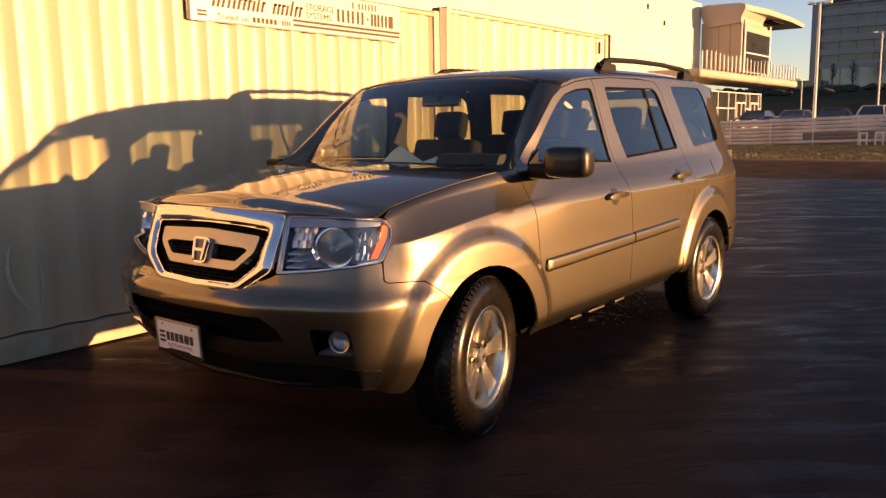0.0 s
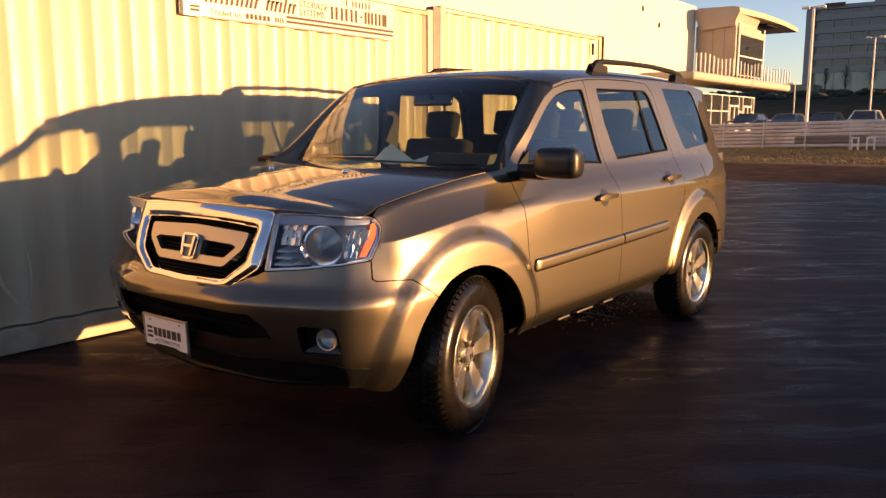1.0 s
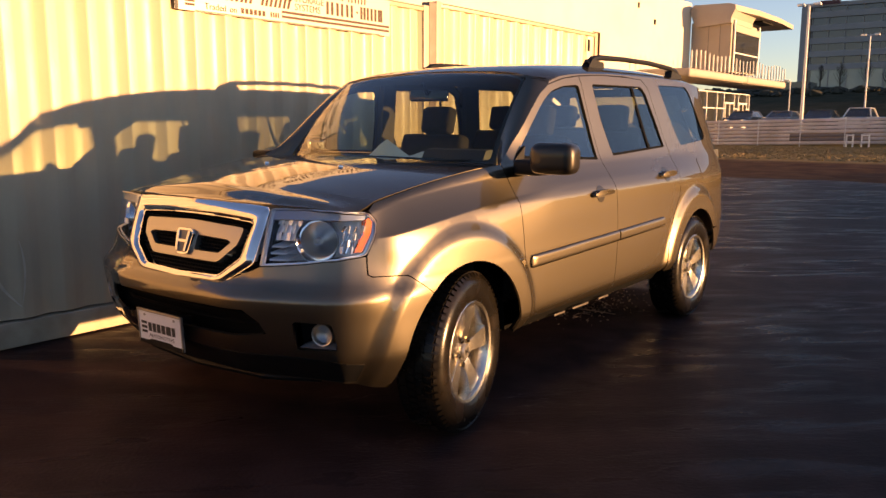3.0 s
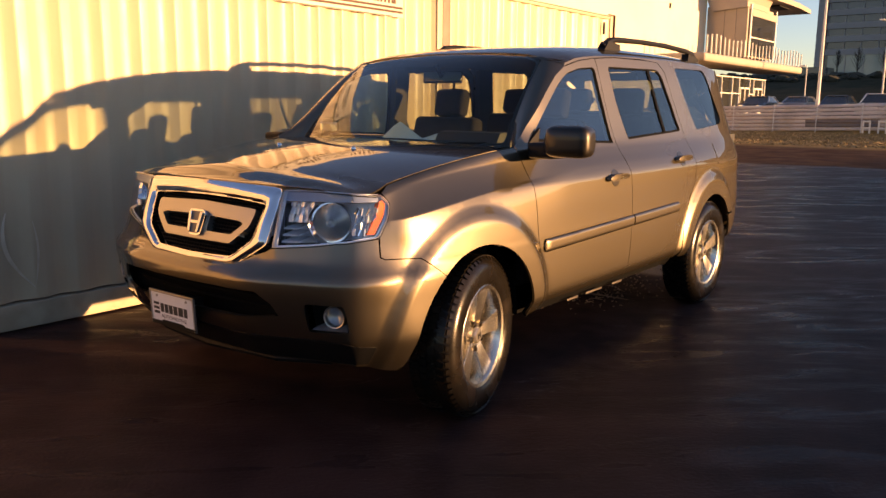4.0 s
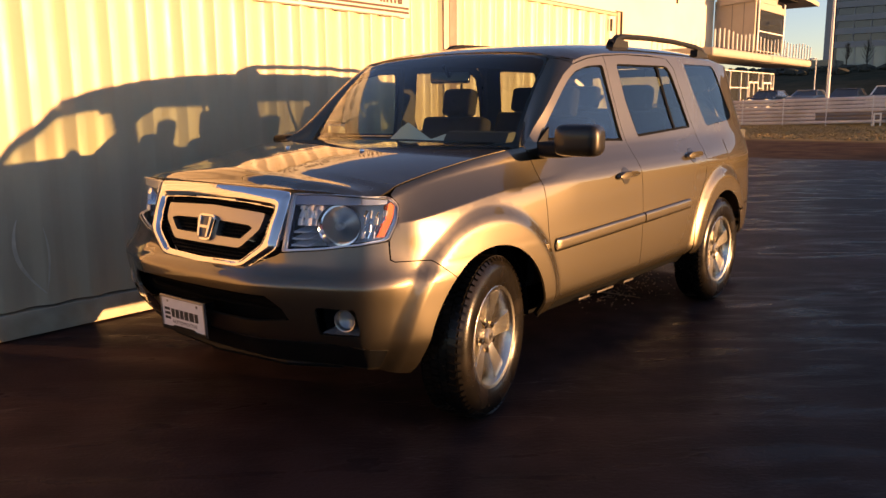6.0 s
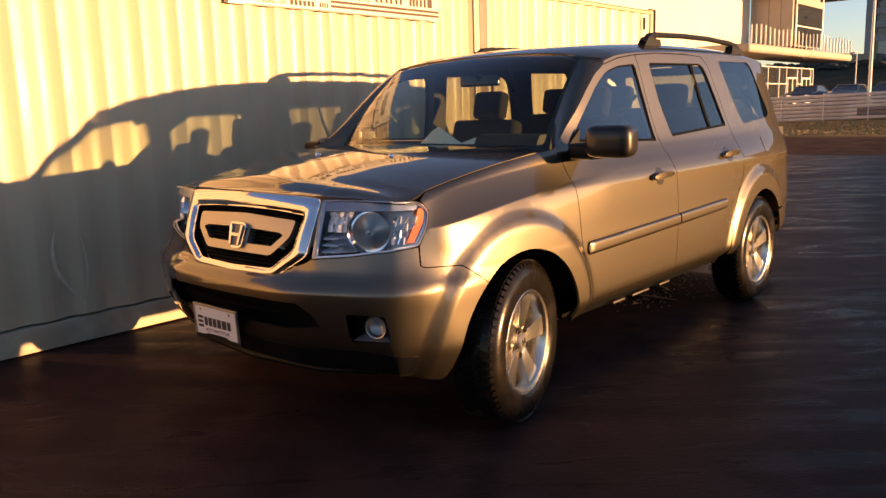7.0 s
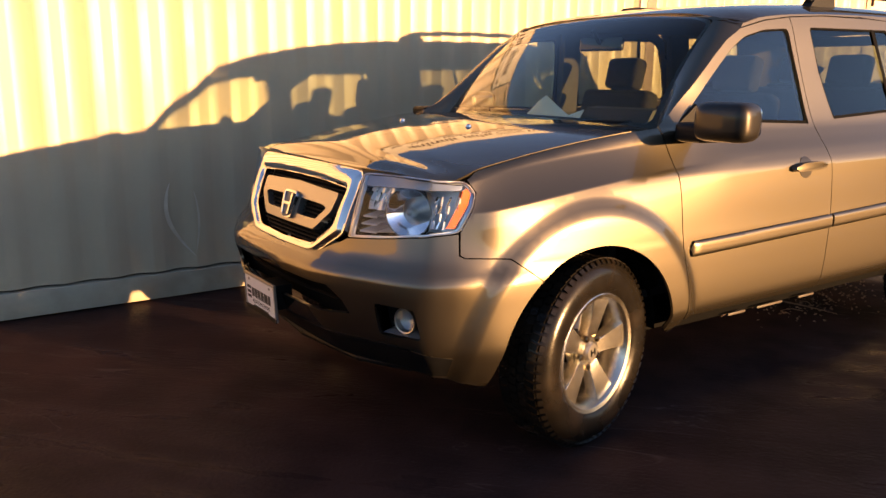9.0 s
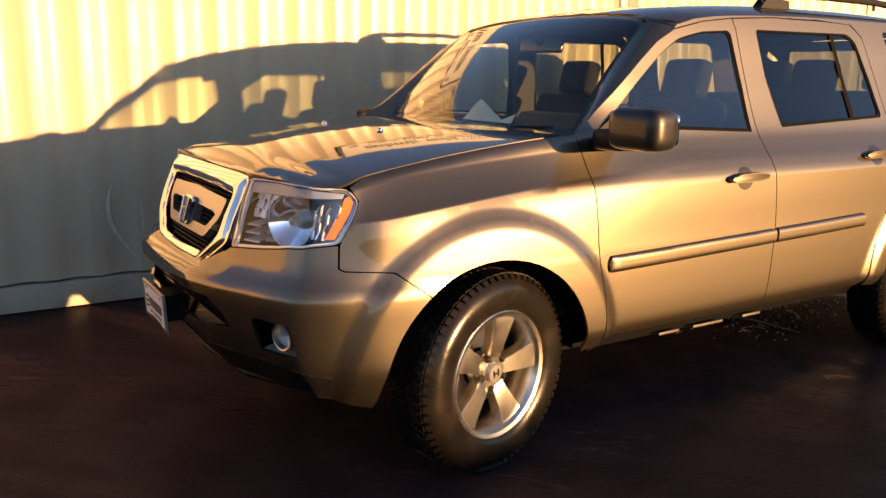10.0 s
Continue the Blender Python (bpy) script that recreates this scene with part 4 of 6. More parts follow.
def rounded(pts, r, n=4):
    """Rounds the corners of a closed outline."""
    out = []
    k = len(pts)
    for i in range(k):
        p, a, b = Vector(pts[i]), Vector(pts[i - 1]), Vector(pts[(i + 1) % k])
        rr = r[i] if isinstance(r, (list, tuple)) else r
        da, db = (a - p), (b - p)
        q = min(rr, da.length * 0.45, db.length * 0.45)
        if q < 1e-4:
            out.append(tuple(p))
            continue
        p0, p1 = p + da.normalized() * q, p + db.normalized() * q
        for j in range(n + 1):
            t = j / n
            out.append(tuple((1 - t) ** 2 * p0 + 2 * t * (1 - t) * p + t * t * p1))
    return out


def sheet(surface, outline, holes=(), step=0.03, flange=0.012, lines=(), turn=False, mirror=False, both=False):
    """A panel cut from a surface of two parameters: fine triangles, true normals, edges turned in. Returns points, faces, normals."""
    outline = dense(outline, step)
    holes = [dense(h, step) for h in holes]
    pts, edges = [], []
    for loop in (outline, *holes):
        o = len(pts)
        pts += loop
        edges += [(o + i, o + (i + 1) % len(loop)) for i in range(len(loop))]
    for line in lines:
        o = len(pts)
        line = dense(line, step * 0.7, False)
        keep = inside(np.array(line), outline)
        k = 0
        last = None
        for p, ok in zip(line, keep):
            near = ok and min((p[0] - q[0]) ** 2 + (p[1] - q[1]) ** 2 for q in outline) < (0.2 * step) ** 2
            if not ok or near:
                last = None
                continue
            pts.append(p)
            if last is not None:
                edges.append((last, len(pts) - 1))
            last = len(pts) - 1
    A = np.array(outline)
    (u0, v0), (u1, v1) = A.min(0), A.max(0)
    gu, gv = np.meshgrid(np.arange(u0 + step / 2, u1, step), np.arange(v0 + step / 2, v1, step))
    G = np.stack([gu.ravel(), gv.ravel()], axis=1)
    keep = inside(G, outline)
    for h in holes:
        keep &= ~inside(G, h)
    G = G[keep]
    B = np.array(pts)
    if len(G):
        far = np.array([np.min((B[:, 0] - g[0]) ** 2 + (B[:, 1] - g[1]) ** 2) > (0.45 * step) ** 2 for g in G])
        G = G[far]
    allp = [Vector(p) for p in pts] + [Vector(p) for p in G]
    vs, _, fs, *_ = delaunay_2d_cdt(allp, edges, [], 0, 1e-6)
    Q = np.array([(v[0], v[1]) for v in vs])
    F = np.array([f for f in fs if len(f) == 3])
    cen = Q[F].mean(axis=1)
    ok = inside(cen, outline)
    for h in holes:
        ok &= ~inside(cen, h)
    F = F[ok]
    P = surface(Q[:, 0], Q[:, 1])
    e = 1.5e-3
    du = surface(Q[:, 0] + e, Q[:, 1]) - surface(Q[:, 0] - e, Q[:, 1])
    dv = surface(Q[:, 0], Q[:, 1] + e) - surface(Q[:, 0], Q[:, 1] - e)
    N = np.cross(du, dv)
    N /= np.linalg.norm(N, axis=1)[:, None] + 1e-12
    if turn:
        N = -N
    tri = P[F]
    fn = np.cross(tri[:, 1] - tri[:, 0], tri[:, 2] - tri[:, 0])
    flip = (fn * N[F[:, 0]]).sum(1) < 0
    F[flip] = F[flip][:, ::-1]
    if flange:
        count = {}
        for f in F:
            for a, b in ((f[0], f[1]), (f[1], f[2]), (f[2], f[0])):
                count[(a, b)] = 1
        rim = [(a, b) for a, b in count if (b, a) not in count]
        ids = sorted({i for r in rim for i in r})
        base = len(P)
        at = {v: k for k, v in enumerate(ids)}
        top, low = P[ids], P[ids] - N[ids] * flange
        # a flange faces away from the panel, in its plane
        fnrm = np.zeros((len(ids), 3))
        extra = []
        k = len(ids)
        for a, b in rim:
            d = P[b] - P[a]
            w = np.cross(d, N[a])
            fnrm[at[a]] += w
            fnrm[at[b]] += w
            extra.append((base + at[b], base + at[a], base + k + at[a]))
            extra.append((base + at[b], base + k + at[a], base + k + at[b]))
        fnrm /= np.linalg.norm(fnrm, axis=1)[:, None] + 1e-12
        P = np.vstack([P, top, low])
        N = np.vstack([N, fnrm, fnrm])
        F = np.vstack([F, np.array(extra)])
    if mirror or both:
        P2, N2 = P * [1, -1, 1], N * [1, -1, 1]
        if mirror:
            return P2, F[:, ::-1], N2
        return np.vstack([P, P2]), np.vstack([F, F[:, ::-1] + len(P)]), np.vstack([N, N2])
    return P, F, N


def sheets(name, pieces, mat, parent, label=""):
    """Joins panels into one mesh with their true normals."""
    P, F, N, o = [], [], [], 0
    for p, f, n in pieces:
        P.append(p)
        F.append(f + o)
        N.append(n)
        o += len(p)
    P, F, N = np.vstack(P), np.vstack(F), np.vstack(N)
    me = bpy.data.meshes.new(name)
    me.from_pydata(P.tolist(), [], F.tolist())
    me.polygons.foreach_set("use_smooth", [True] * len(me.polygons))
    me.normals_split_custom_set_from_vertices(N.tolist())
    return finish(name, me, mat, parent, label)


def out_side(u, v):
    return skin(u, v)


def lifted(h):
    return lambda u, v: skin(u, v, h)


def side_outline(pts):
    """From (x, z) on the flank to (s, z)."""
    return [(s_of_x(x, z), z) for x, z in pts]


def nose_outline(pts):
    return [(s_of_y(y, z), z) for y, z in pts]


suv = group_thing("suv", "tan metallic sport utility vehicle with alloy wheels and chrome grille", "car", (0, 0, 0))

# heights along the car
top_edge = knots([(0.4, 1.17), (0.95, 1.585), (1.15, 1.636), (1.5, 1.662), (2.0, 1.676), (2.6, 1.680), (3.1, 1.668), (3.4, 1.640), (3.7, 1.55)])
roof_mid = knots([(0.80, 1.60), (0.98, 1.672), (1.15, 1.708), (1.45, 1.737), (1.9, 1.758), (2.4, 1.763), (2.9, 1.754), (3.3, 1.728), (3.55, 1.70), (3.75, 1.62)])


def edge_y(x):
    """Half-width of the roof's edge."""
    x = np.atleast_1d(x)
    return np.interp(x, EDGE_X, EDGE_Y)


EDGE_X = np.linspace(0.7, 3.7, 61)
EDGE_Y = np.array([-skin(s_of_x(x, float(top_edge(x)[0])), float(top_edge(x)[0]))[0, 1] for x in EDGE_X])


def roof_skin(x, u):
    """u from -1 to 1 across the car."""
    ye = edge_y(x)
    zc, ze = roof_mid(x), top_edge(x)
    a = np.abs(u)
    z = zc - (zc - ze) * (0.30 * a**2 + 0.70 * a**7)
    return np.stack([x, u * ye, z], axis=1)


def scaled_roof(x, v):
    """The same with v in metres, so that the triangles come out even."""
    return roof_skin(x, v / 0.75)


# windscreen
def screen_skin(u, v):
    """u across from -0.75 to 0.75, v up from 0 to 0.75."""
    a, t = u / 0.75, v / 0.75
    x0, x1 = 0.385 + 0.115 * a**2, 0.985 - 0.045 * a**2
    y0, y1 = 0.735 * a, 0.655 * a
    z1 = roof_skin(x1, 0.86 * a)[:, 2] - 0.005
    z0 = 1.158 - 0.0 * a
    b = np.sin(np.pi * t) * 0.022 + np.sqrt(np.clip(np.sin(np.pi * np.clip(t, 0, 1)), 0, 1)) * 0.045 * (1 - a * a)
    return np.stack([x0 + (x1 - x0) * t - b * 0.6, y0 + (y1 - y0) * t, z0 + (z1 - z0) * t + b * 0.8], axis=1)


def arch(xw, a0, a1, r=ARCH_R, n=28):
    return [(xw + r * math.cos(radians(a)), ARCH_Z + r * math.sin(radians(a))) for a in lin(a0, a1, n)]


def flare_lines(xw):
    out = []
    for r in (0.506, 0.521, 0.545, 0.569, 0.584):
        pts = [(xw + r, 0.30), (xw + r, ARCH_Z)] + [(xw + r * math.cos(radians(a)), ARCH_Z + r / 0.985 * math.sin(radians(a))) for a in lin(4, 176, 60)] + [(xw - r, ARCH_Z), (xw - r, 0.30)]
        out.append(side_outline(pts))
    return out


CREASE = [side_outline([(x, float(crease_z(x)[0]) + o) for x in lin(-0.5, 0.95, 60)]) for o in (-0.004, 0.004)]
CREASE += [side_outline([(x, float(shelf_z(x)[0]) + o) for x in lin(-0.45, 0.85, 50)]) for o in (-0.005, 0.005)]
FLARE = [flare_lines(0.0) + CREASE, flare_lines(2.775)]
# the shut lines of the flank
FENDER_REAR = [(0.405, 1.182), (0.418, 1.12), (0.432, 0.97), (0.445, 0.80), (0.470, 0.62), (0.488, 0.50), (0.492, 0.40)]
fender = FENDER_REAR + [(0.47, 0.385), (ARCH_R + 0.004, 0.375)] + arch(0, 3, 129.2) + [(-0.374, 0.774), (-0.46, 0.779), (-0.520, 0.782), (-0.533, 0.790), (-0.524, 0.862), (-0.475, 0.945), (-0.450, 0.992), (-0.470, 1.033),
          (-0.42, 1.056), (-0.3, 1.081), (-0.1, 1.117), (0.1, 1.147), (0.3, 1.172)]
front_door = [(0.41, 1.186), (0.423, 1.12), (0.437, 0.97), (0.450, 0.80), (0.475, 0.62), (0.493, 0.50), (0.498, 0.42), (1.465, 0.41), (1.470, 0.80), (1.455, 1.00), (1.425, 1.17), (1.392, 1.35), (1.352, 1.60), (1.335, 1.640),
              (1.15, 1.618), (0.98, 1.580), (0.88, 1.530), (0.78, 1.455), (0.62, 1.325), (0.50, 1.235)]
front_window = rounded([(0.555, 1.205), (1.392, 1.172), (1.365, 1.36), (1.318, 1.592), (1.14, 1.580), (1.0, 1.548), (0.90, 1.492), (0.74, 1.365)], [.02, .01, 0, .03, .03, 0.03, .06, 0])
rear_door = [(1.470, 0.41), (1.475, 0.80), (1.460, 1.00), (1.430, 1.17), (1.397, 1.35), (1.357, 1.60), (1.342, 1.640), (1.6, 1.656), (2.0, 1.660), (2.20, 1.655), (2.29, 1.600), (2.38, 1.40), (2.455, 1.20), (2.47, 1.02), (2.44, 0.90), (2.36, 0.80), (2.28, 0.66),
             (2.255, 0.56), (2.24, 0.44), (2.21, 0.41)]
rear_window = rounded([(1.600, 1.188), (2.405, 1.222), (2.330, 1.40), (2.235, 1.575), (2.17, 1.612), (1.485, 1.602), (1.525, 1.40)], [.01, .03, 0, .03, .03, .02, 0])
quarter_window = rounded([(2.700, 1.225), (3.190, 1.262), (3.225, 1.30), (3.06, 1.600), (3.0, 1.640), (2.475, 1.634), (2.50, 1.58), (2.60, 1.40)], [.03, .03, .02, .03, .03, .03, 0, 0])
quarter = [(2.460, 1.20), (2.385, 1.40), (2.295, 1.602), (2.21, 1.657), (1.9, 1.668)] + [(x, float(top_edge(x)[0])) for x in lin(2.0, 3.5, 12)] + [(3.62, 1.45), (3.70, 1.20), (3.74, 0.95), (3.745, 0.70), (3.2, 0.62), (2.775 + ARCH_R * math.cos(radians(38)), ARCH_Z + ARCH_R * math.sin(radians(38)))] + \
    arch(2.775, 40, 178) + [(2.775 - ARCH_R, 0.40), (2.245, 0.41), (2.262, 0.56), (2.287, 0.66), (2.366, 0.797), (2.447, 0.897), (2.476, 1.02)]
cant_rail = [(0.98, 1.585), (1.15, 1.623), (1.34, 1.645), (1.6, 1.661), (1.9, 1.665)] + [(x, float(top_edge(x)[0])) for x in lin(2.0, 1.0, 10)]
sill = [(0.50, 0.405), (0.50, 0.345), (2.24, 0.345), (2.24, 0.405)]

for k, mir in enumerate((False, True)):
    sheets("fender", [sheet(out_side, side_outline(fender), step=0.022, lines=FLARE[0], mirror=mir)], PAINT, suv)
    for nm, ol, win, glassmat in (("front_door", front_door, front_window, GLASS), ("rear_door", rear_door, rear_window, GLASS_DARK)):
        d = sheets(nm, [sheet(out_side, side_outline(ol), [side_outline(win)], step=0.022, lines=FLARE[1] if nm == 'rear_door' else FLARE[0], mirror=mir)], PAINT, suv)
        sheets("window_glass", [sheet(lifted(-0.010), side_outline([(x, z) for x, z in win]), step=0.04, flange=0, mirror=mir)], glassmat, d, "clear side glass" if nm == "front_door" else "dark privacy glass")
        # black rubber round the glass
        cx = sum(p[0] for p in win) / len(win)
        cz = sum(p[1] for p in win) / len(win)
        inner = [(cx + (x - cx) * 0.968, cz + (z - cz) * 0.945) for x, z in win]
        sheets("window_seal", [sheet(lifted(-0.006), side_outline(win), [side_outline(inner)], step=0.02, flange=0, mirror=mir)], SEAL, d)
        if nm == "rear_door":
            sheets("divider_bar", [sheet(lifted(-0.004), side_outline([(2.145, 1.21), (2.175, 1.21), (2.055, 1.61), (2.025, 1.61)]), step=0.03, flange=0, mirror=mir)], SEAL, d)
    q = sheets("quarter_panel", [sheet(out_side, side_outline(quarter), [side_outline(quarter_window)], step=0.024, lines=FLARE[1], mirror=mir)], PAINT, suv)
    sheets("window_glass", [sheet(lifted(-0.006), side_outline(quarter_window), step=0.04, flange=0, mirror=mir)], GLASS_DARK, q, "dark privacy glass")
    sheets("cant_rail", [sheet(out_side, side_outline(cant_rail), step=0.022, mirror=mir)], PAINT, suv)
    sheets("sill", [sheet(lifted(-0.03), side_outline(sill), step=0.03, flange=0.03, mirror=mir)], LINER, suv)

# roof
roof_outline = [(0.985 - 0.045 * a * a, 0.75 * a) for a in lin(-0.86, 0.86, 15)] + [(1.02, 0.75), (1.3, 0.75), (2.2, 0.75), (3.2, 0.75), (3.5, 0.75), (3.62, 0.4), (3.64, 0), (3.62, -0.4), (3.5, -0.75), (3.2, -0.75), (2.2, -0.75), (1.3, -0.75), (1.02, -0.75)]
sheets("roof", [sheet(scaled_roof, roof_outline, step=0.03)], PAINT, suv)
sheets("headliner", [sheet(lambda x, v: roof_skin(x, v / 0.75) * [1, 0.96, 1] - [0, 0, 0.035], [(1.02, -0.74), (1.02, 0.74), (3.5, 0.74), (3.5, -0.74)], step=0.08, flange=0)], HEADLINER, suv)

# windscreen and its dark border
ws_outline = rounded([(-0.75, 0.0), (0.75, 0.0), (0.75, 0.75), (-0.75, 0.75)], 0.05)
ws_inner = rounded([(-0.728, 0.045), (0.728, 0.045), (0.73, 0.725), (-0.73, 0.725)], 0.04)
screen = sheets("windshield", [sheet(screen_skin, ws_outline, step=0.04, flange=0, turn=True)], GLASS_WS, suv, "clear raked windshield glass")
sheets("black_border", [sheet(lambda u, v: screen_skin(u, v) + [0.002, 0, -0.004], ws_outline, [ws_inner], step=0.03, flange=0, turn=True)], BLACK_GLOSS, screen)


def strip(curve_a, curve_b, bulge, n=26, m=6, mirror=False):
    """A rounded strip between two curves of one parameter."""
    P, F, N = [], [], []
    for i in range(n):
        a, b = np.array(curve_a(i / (n - 1))), np.array(curve_b(i / (n - 1)))
        out = np.array(bulge) if not callable(bulge) else np.array(bulge(i / (n - 1)))
        for j in range(m):
            t = j / (m - 1)
            P.append(a + (b - a) * t + out * math.sin(math.pi * t))
    P = np.array(P)
    for i in range(n - 1):
        for j in range(m - 1):
            F.append((i * m + j, (i + 1) * m + j, (i + 1) * m + j + 1, i * m + j + 1))
    g = P.reshape(n, m, 3)
    du, dv = np.gradient(g, axis=0), np.gradient(g, axis=1)
    N = np.cross(du, dv).reshape(-1, 3)
    N /= np.linalg.norm(N, axis=1)[:, None]
    if (N.mean(0) * (np.array(bulge) if not callable(bulge) else np.array(bulge(0.5)))).sum() < 0:
        N = -N
    F = np.array(F)
    fn = np.cross(P[F[:, 1]] - P[F[:, 0]], P[F[:, 3]] - P[F[:, 0]])
    bad = (fn * N[F[:, 0]]).sum(1) < 0
    F[bad] = F[bad][:, ::-1]
    if mirror:
        return P * [1, -1, 1], F[:, ::-1], N * [1, -1, 1]
    return P, F, N


# the slanting front pillar, from the cowl up into the roof's edge
PIL = [(0.405, 1.182), (0.50, 1.235), (0.62, 1.325), (0.78, 1.455), (0.88, 1.530), (0.985, 1.582)]
PIL_S = np.linspace(0, 1, len(PIL))


def pillar_out(t):
    x, z = np.interp(t, PIL_S, [p[0] for p in PIL]), np.interp(t, PIL_S, [p[1] for p in PIL])
    return skin(s_of_x(x, z), z)[0]


def pillar_in(t):
    return screen_skin(np.array([-0.75]), np.array([0.75 * t]))[0]


for mir in (False, True):
    sheets("front_pillar", [strip(pillar_in, pillar_out, (-0.010, -0.010, 0.006), mirror=mir)], PAINT, suv)
    # the small corner between pillar top and roof
    def corner_a(t):
        return screen_skin(np.array([-0.75 + 0.105 * (1 - t)]), np.array([0.75]))[0]
    def corner_b(t):
        return roof_skin(np.array([0.985 - 0.045 * 0.74 + 0.035 * t]), np.array([-0.86 - 0.14 * t]))[0]
    sheets("roof_corner", [strip(corner_a, corner_b, (-0.004, -0.003, 0.006), n=8, mirror=mir),
                           strip(lambda t: pillar_out(1.0) * (1 - t) + skin(s_of_x(1.0, 1.6), float(top_edge(1.0)[0]))[0] * t, lambda t: screen_skin(np.array([-0.75]), np.array([0.75]))[0] * (1 - t) + roof_skin(np.array([1.02]), np.array([-1.0]))[0] * t, (-0.003, -0.006, 0.004), n=8, mirror=mir)], PAINT, suv)

# hood
hood_mid = knots([(-0.74, 1.030), (-0.70, 1.052), (-0.62, 1.080), (-0.45, 1.110), (-0.15, 1.155), (0.1, 1.180), (0.3, 1.188), (0.42, 1.182)])
fender_top = knots([(-0.52, 1.022), (-0.492, 1.032), (-0.44, 1.053), (-0.3, 1.083), (-0.1, 1.119), (0.1, 1.149), (0.3, 1.174), (0.405, 1.182)])
H_X = np.linspace(-0.56, 0.42, 60)
H_Y = np.array([-skin(s_of_x(max(x, -0.49), float(fender_top(x)[0])), float(fender_top(x)[0]))[0, 1] for x in H_X])


hood_half = [(-0.694, 0.0), (-0.690, -0.2), (-0.674, -0.44), (-0.648, -0.53), (-0.620, -0.63), (-0.594, -0.71), (-0.572, -0.748), (-0.516, -0.774)]
FRONT_Y, FRONT_X = [-p[1] for p in hood_half], [p[0] for p in hood_half]


def hood_skin(x, y):
    a = np.abs(y)
    ye = np.interp(x, H_X, H_Y)
    ze = fender_top(x)
    zc = hood_mid(x) + 0.012
    t = np.clip(a / np.maximum(ye, 0.3), 0, 1.2)
    # near its front the hood rolls down on to the lamps and the grille frame
    back = np.clip((x - np.interp(a, FRONT_Y, FRONT_X)) / 0.15, 0, 1)
    roll = 1 - (1 - back) ** 2
    zf = np.interp(a, [0, 0.44, 0.53, 0.63, 0.71, 0.75, 0.78], [1.056, 1.052, 1.049, 1.048, 1.046, 1.042, 1.034])
    zc = zf + (zc - zf) * roll
    # an even crown from edge to edge
    z = zc + (ze - zc) * t ** (2.1 + 6.0 * (1 - roll))
    return np.stack([x, y, z], axis=1)


def h_edge(x):
    return float(np.interp(x, H_X, H_Y)) - 0.004


hood_edge = [(x, -h_edge(x)) for x in lin(-0.455, 0.36, 16)]
hood_rear = [(0.395 , -0.62), (0.345, -0.4), (0.315, -0.2), (0.305, 0.0)]
half = hood_half + hood_edge + hood_rear
hood_outline = half + [(x, -y) for x, y in half[-2:0:-1]]
hood = sheets("hood", [sheet(hood_skin, hood_outline, step=0.028, flange=0.02)], PAINT, suv)
for y in (-0.262, 0.262):
    z = float(hood_skin(np.array([-0.077]), np.array([y]))[0, 2])
    part("washer_nozzle", lathe(bmesh.new(), [(0.014, 0), (0.013, 0.006), (0.006, 0.011), (0.0, 0.012)], 10, Matrix.Translation((-0.077, y, z))), CHROME, hood, smooth=True)
# cowl under the glass
sheets("cowl", [sheet(lambda x, y: np.stack([x, y, 1.125 + 0.06 * (x - 0.25)], axis=1), [(0.26, -0.76), (0.50, -0.76), (0.50, 0.76), (0.26, 0.76)], step=0.06)], BLACK, suv)
for x0, y0, x1, y1 in ((0.36, -0.30, 0.50, -0.62), (0.36, 0.42, 0.44, -0.12)):
    z0, z1 = 1.155, 1.186
    w = part("wiper", tube(bmesh.new(), [(x0, y0, z0), ((x0 + x1) / 2 - 0.01, (y0 + y1) / 2, z1), (x1, y1, z1 + 0.005)], 0.008, 6), BLACK, suv)

# ---- nose ----
GREY_TRIM = material("grey_trim", (0.10, 0.10, 0.105), 0.35)
bump_left = nose_outline([(0.0, 0.738), (-0.20, 0.738), (-0.300, 0.740), (-0.435, 0.792), (-0.46, 0.806), (-0.60, 0.820), (-0.72, 0.838)]) + side_outline([(-0.531, 0.858), (-0.539, 0.788), (-0.523, 0.778), (-0.46, 0.775), (-0.377, 0.770)]) + \
    side_outline(arch(0, 129.6, 187)) + side_outline([(-0.414, 0.297), (-0.46, 0.305), (-0.53, 0.330)]) + nose_outline([(-0.66, 0.340), (-0.45, 0.342), (0.0, 0.344)])
opening = nose_outline([(0.0, 0.648), (-0.30, 0.650), (-0.455, 0.648), (-0.515, 0.600), (-0.535, 0.552), (-0.40, 0.535), (0.0, 0.530)])
fog_hole = rounded(nose_outline([(-0.648, 0.612), (-0.796, 0.610), (-0.803, 0.500), (-0.640, 0.492)]), 0.018)


# the middle of the bumper is cut as one outline round the opening, so that no hole touches the middle line
path = bump_left + [(0.0, 0.530)] + opening[::-1][1:-1] + [(0.0, 0.648)]
bumper = sheets("front_bumper", [sheet(out_side, path, [fog_hole], step=0.022, lines=FLARE[0], both=True)], PAINT, suv)
# lower opening: dark inset with bars
bm = bmesh.new()
box(bm, -0.74, -0.70, -0.56, 0.56, 0.50, 0.68)
part("lower_grille_back", bm, LINER, bumper)
for z in (0.575, 0.612):
    b = bmesh.new()
    tube(b, [(-0.71, 0.56, z), (-0.77, 0.40, z), (-0.79, 0.2, z), (-0.795, 0, z), (-0.79, -0.2, z), (-0.77, -0.40, z), (-0.71, -0.56, z)], 0.007, 6)
    part("lower_grille_bar", b, LINER, bumper)
val = [(0.0, 0.452)] + nose_outline([(-0.30, 0.452), (-0.60, 0.456), (-0.74, 0.452)]) + side_outline([(-0.56, 0.430), (-0.54, 0.345)]) + nose_outline([(-0.66, 0.345), (-0.45, 0.347), (0.0, 0.349)])
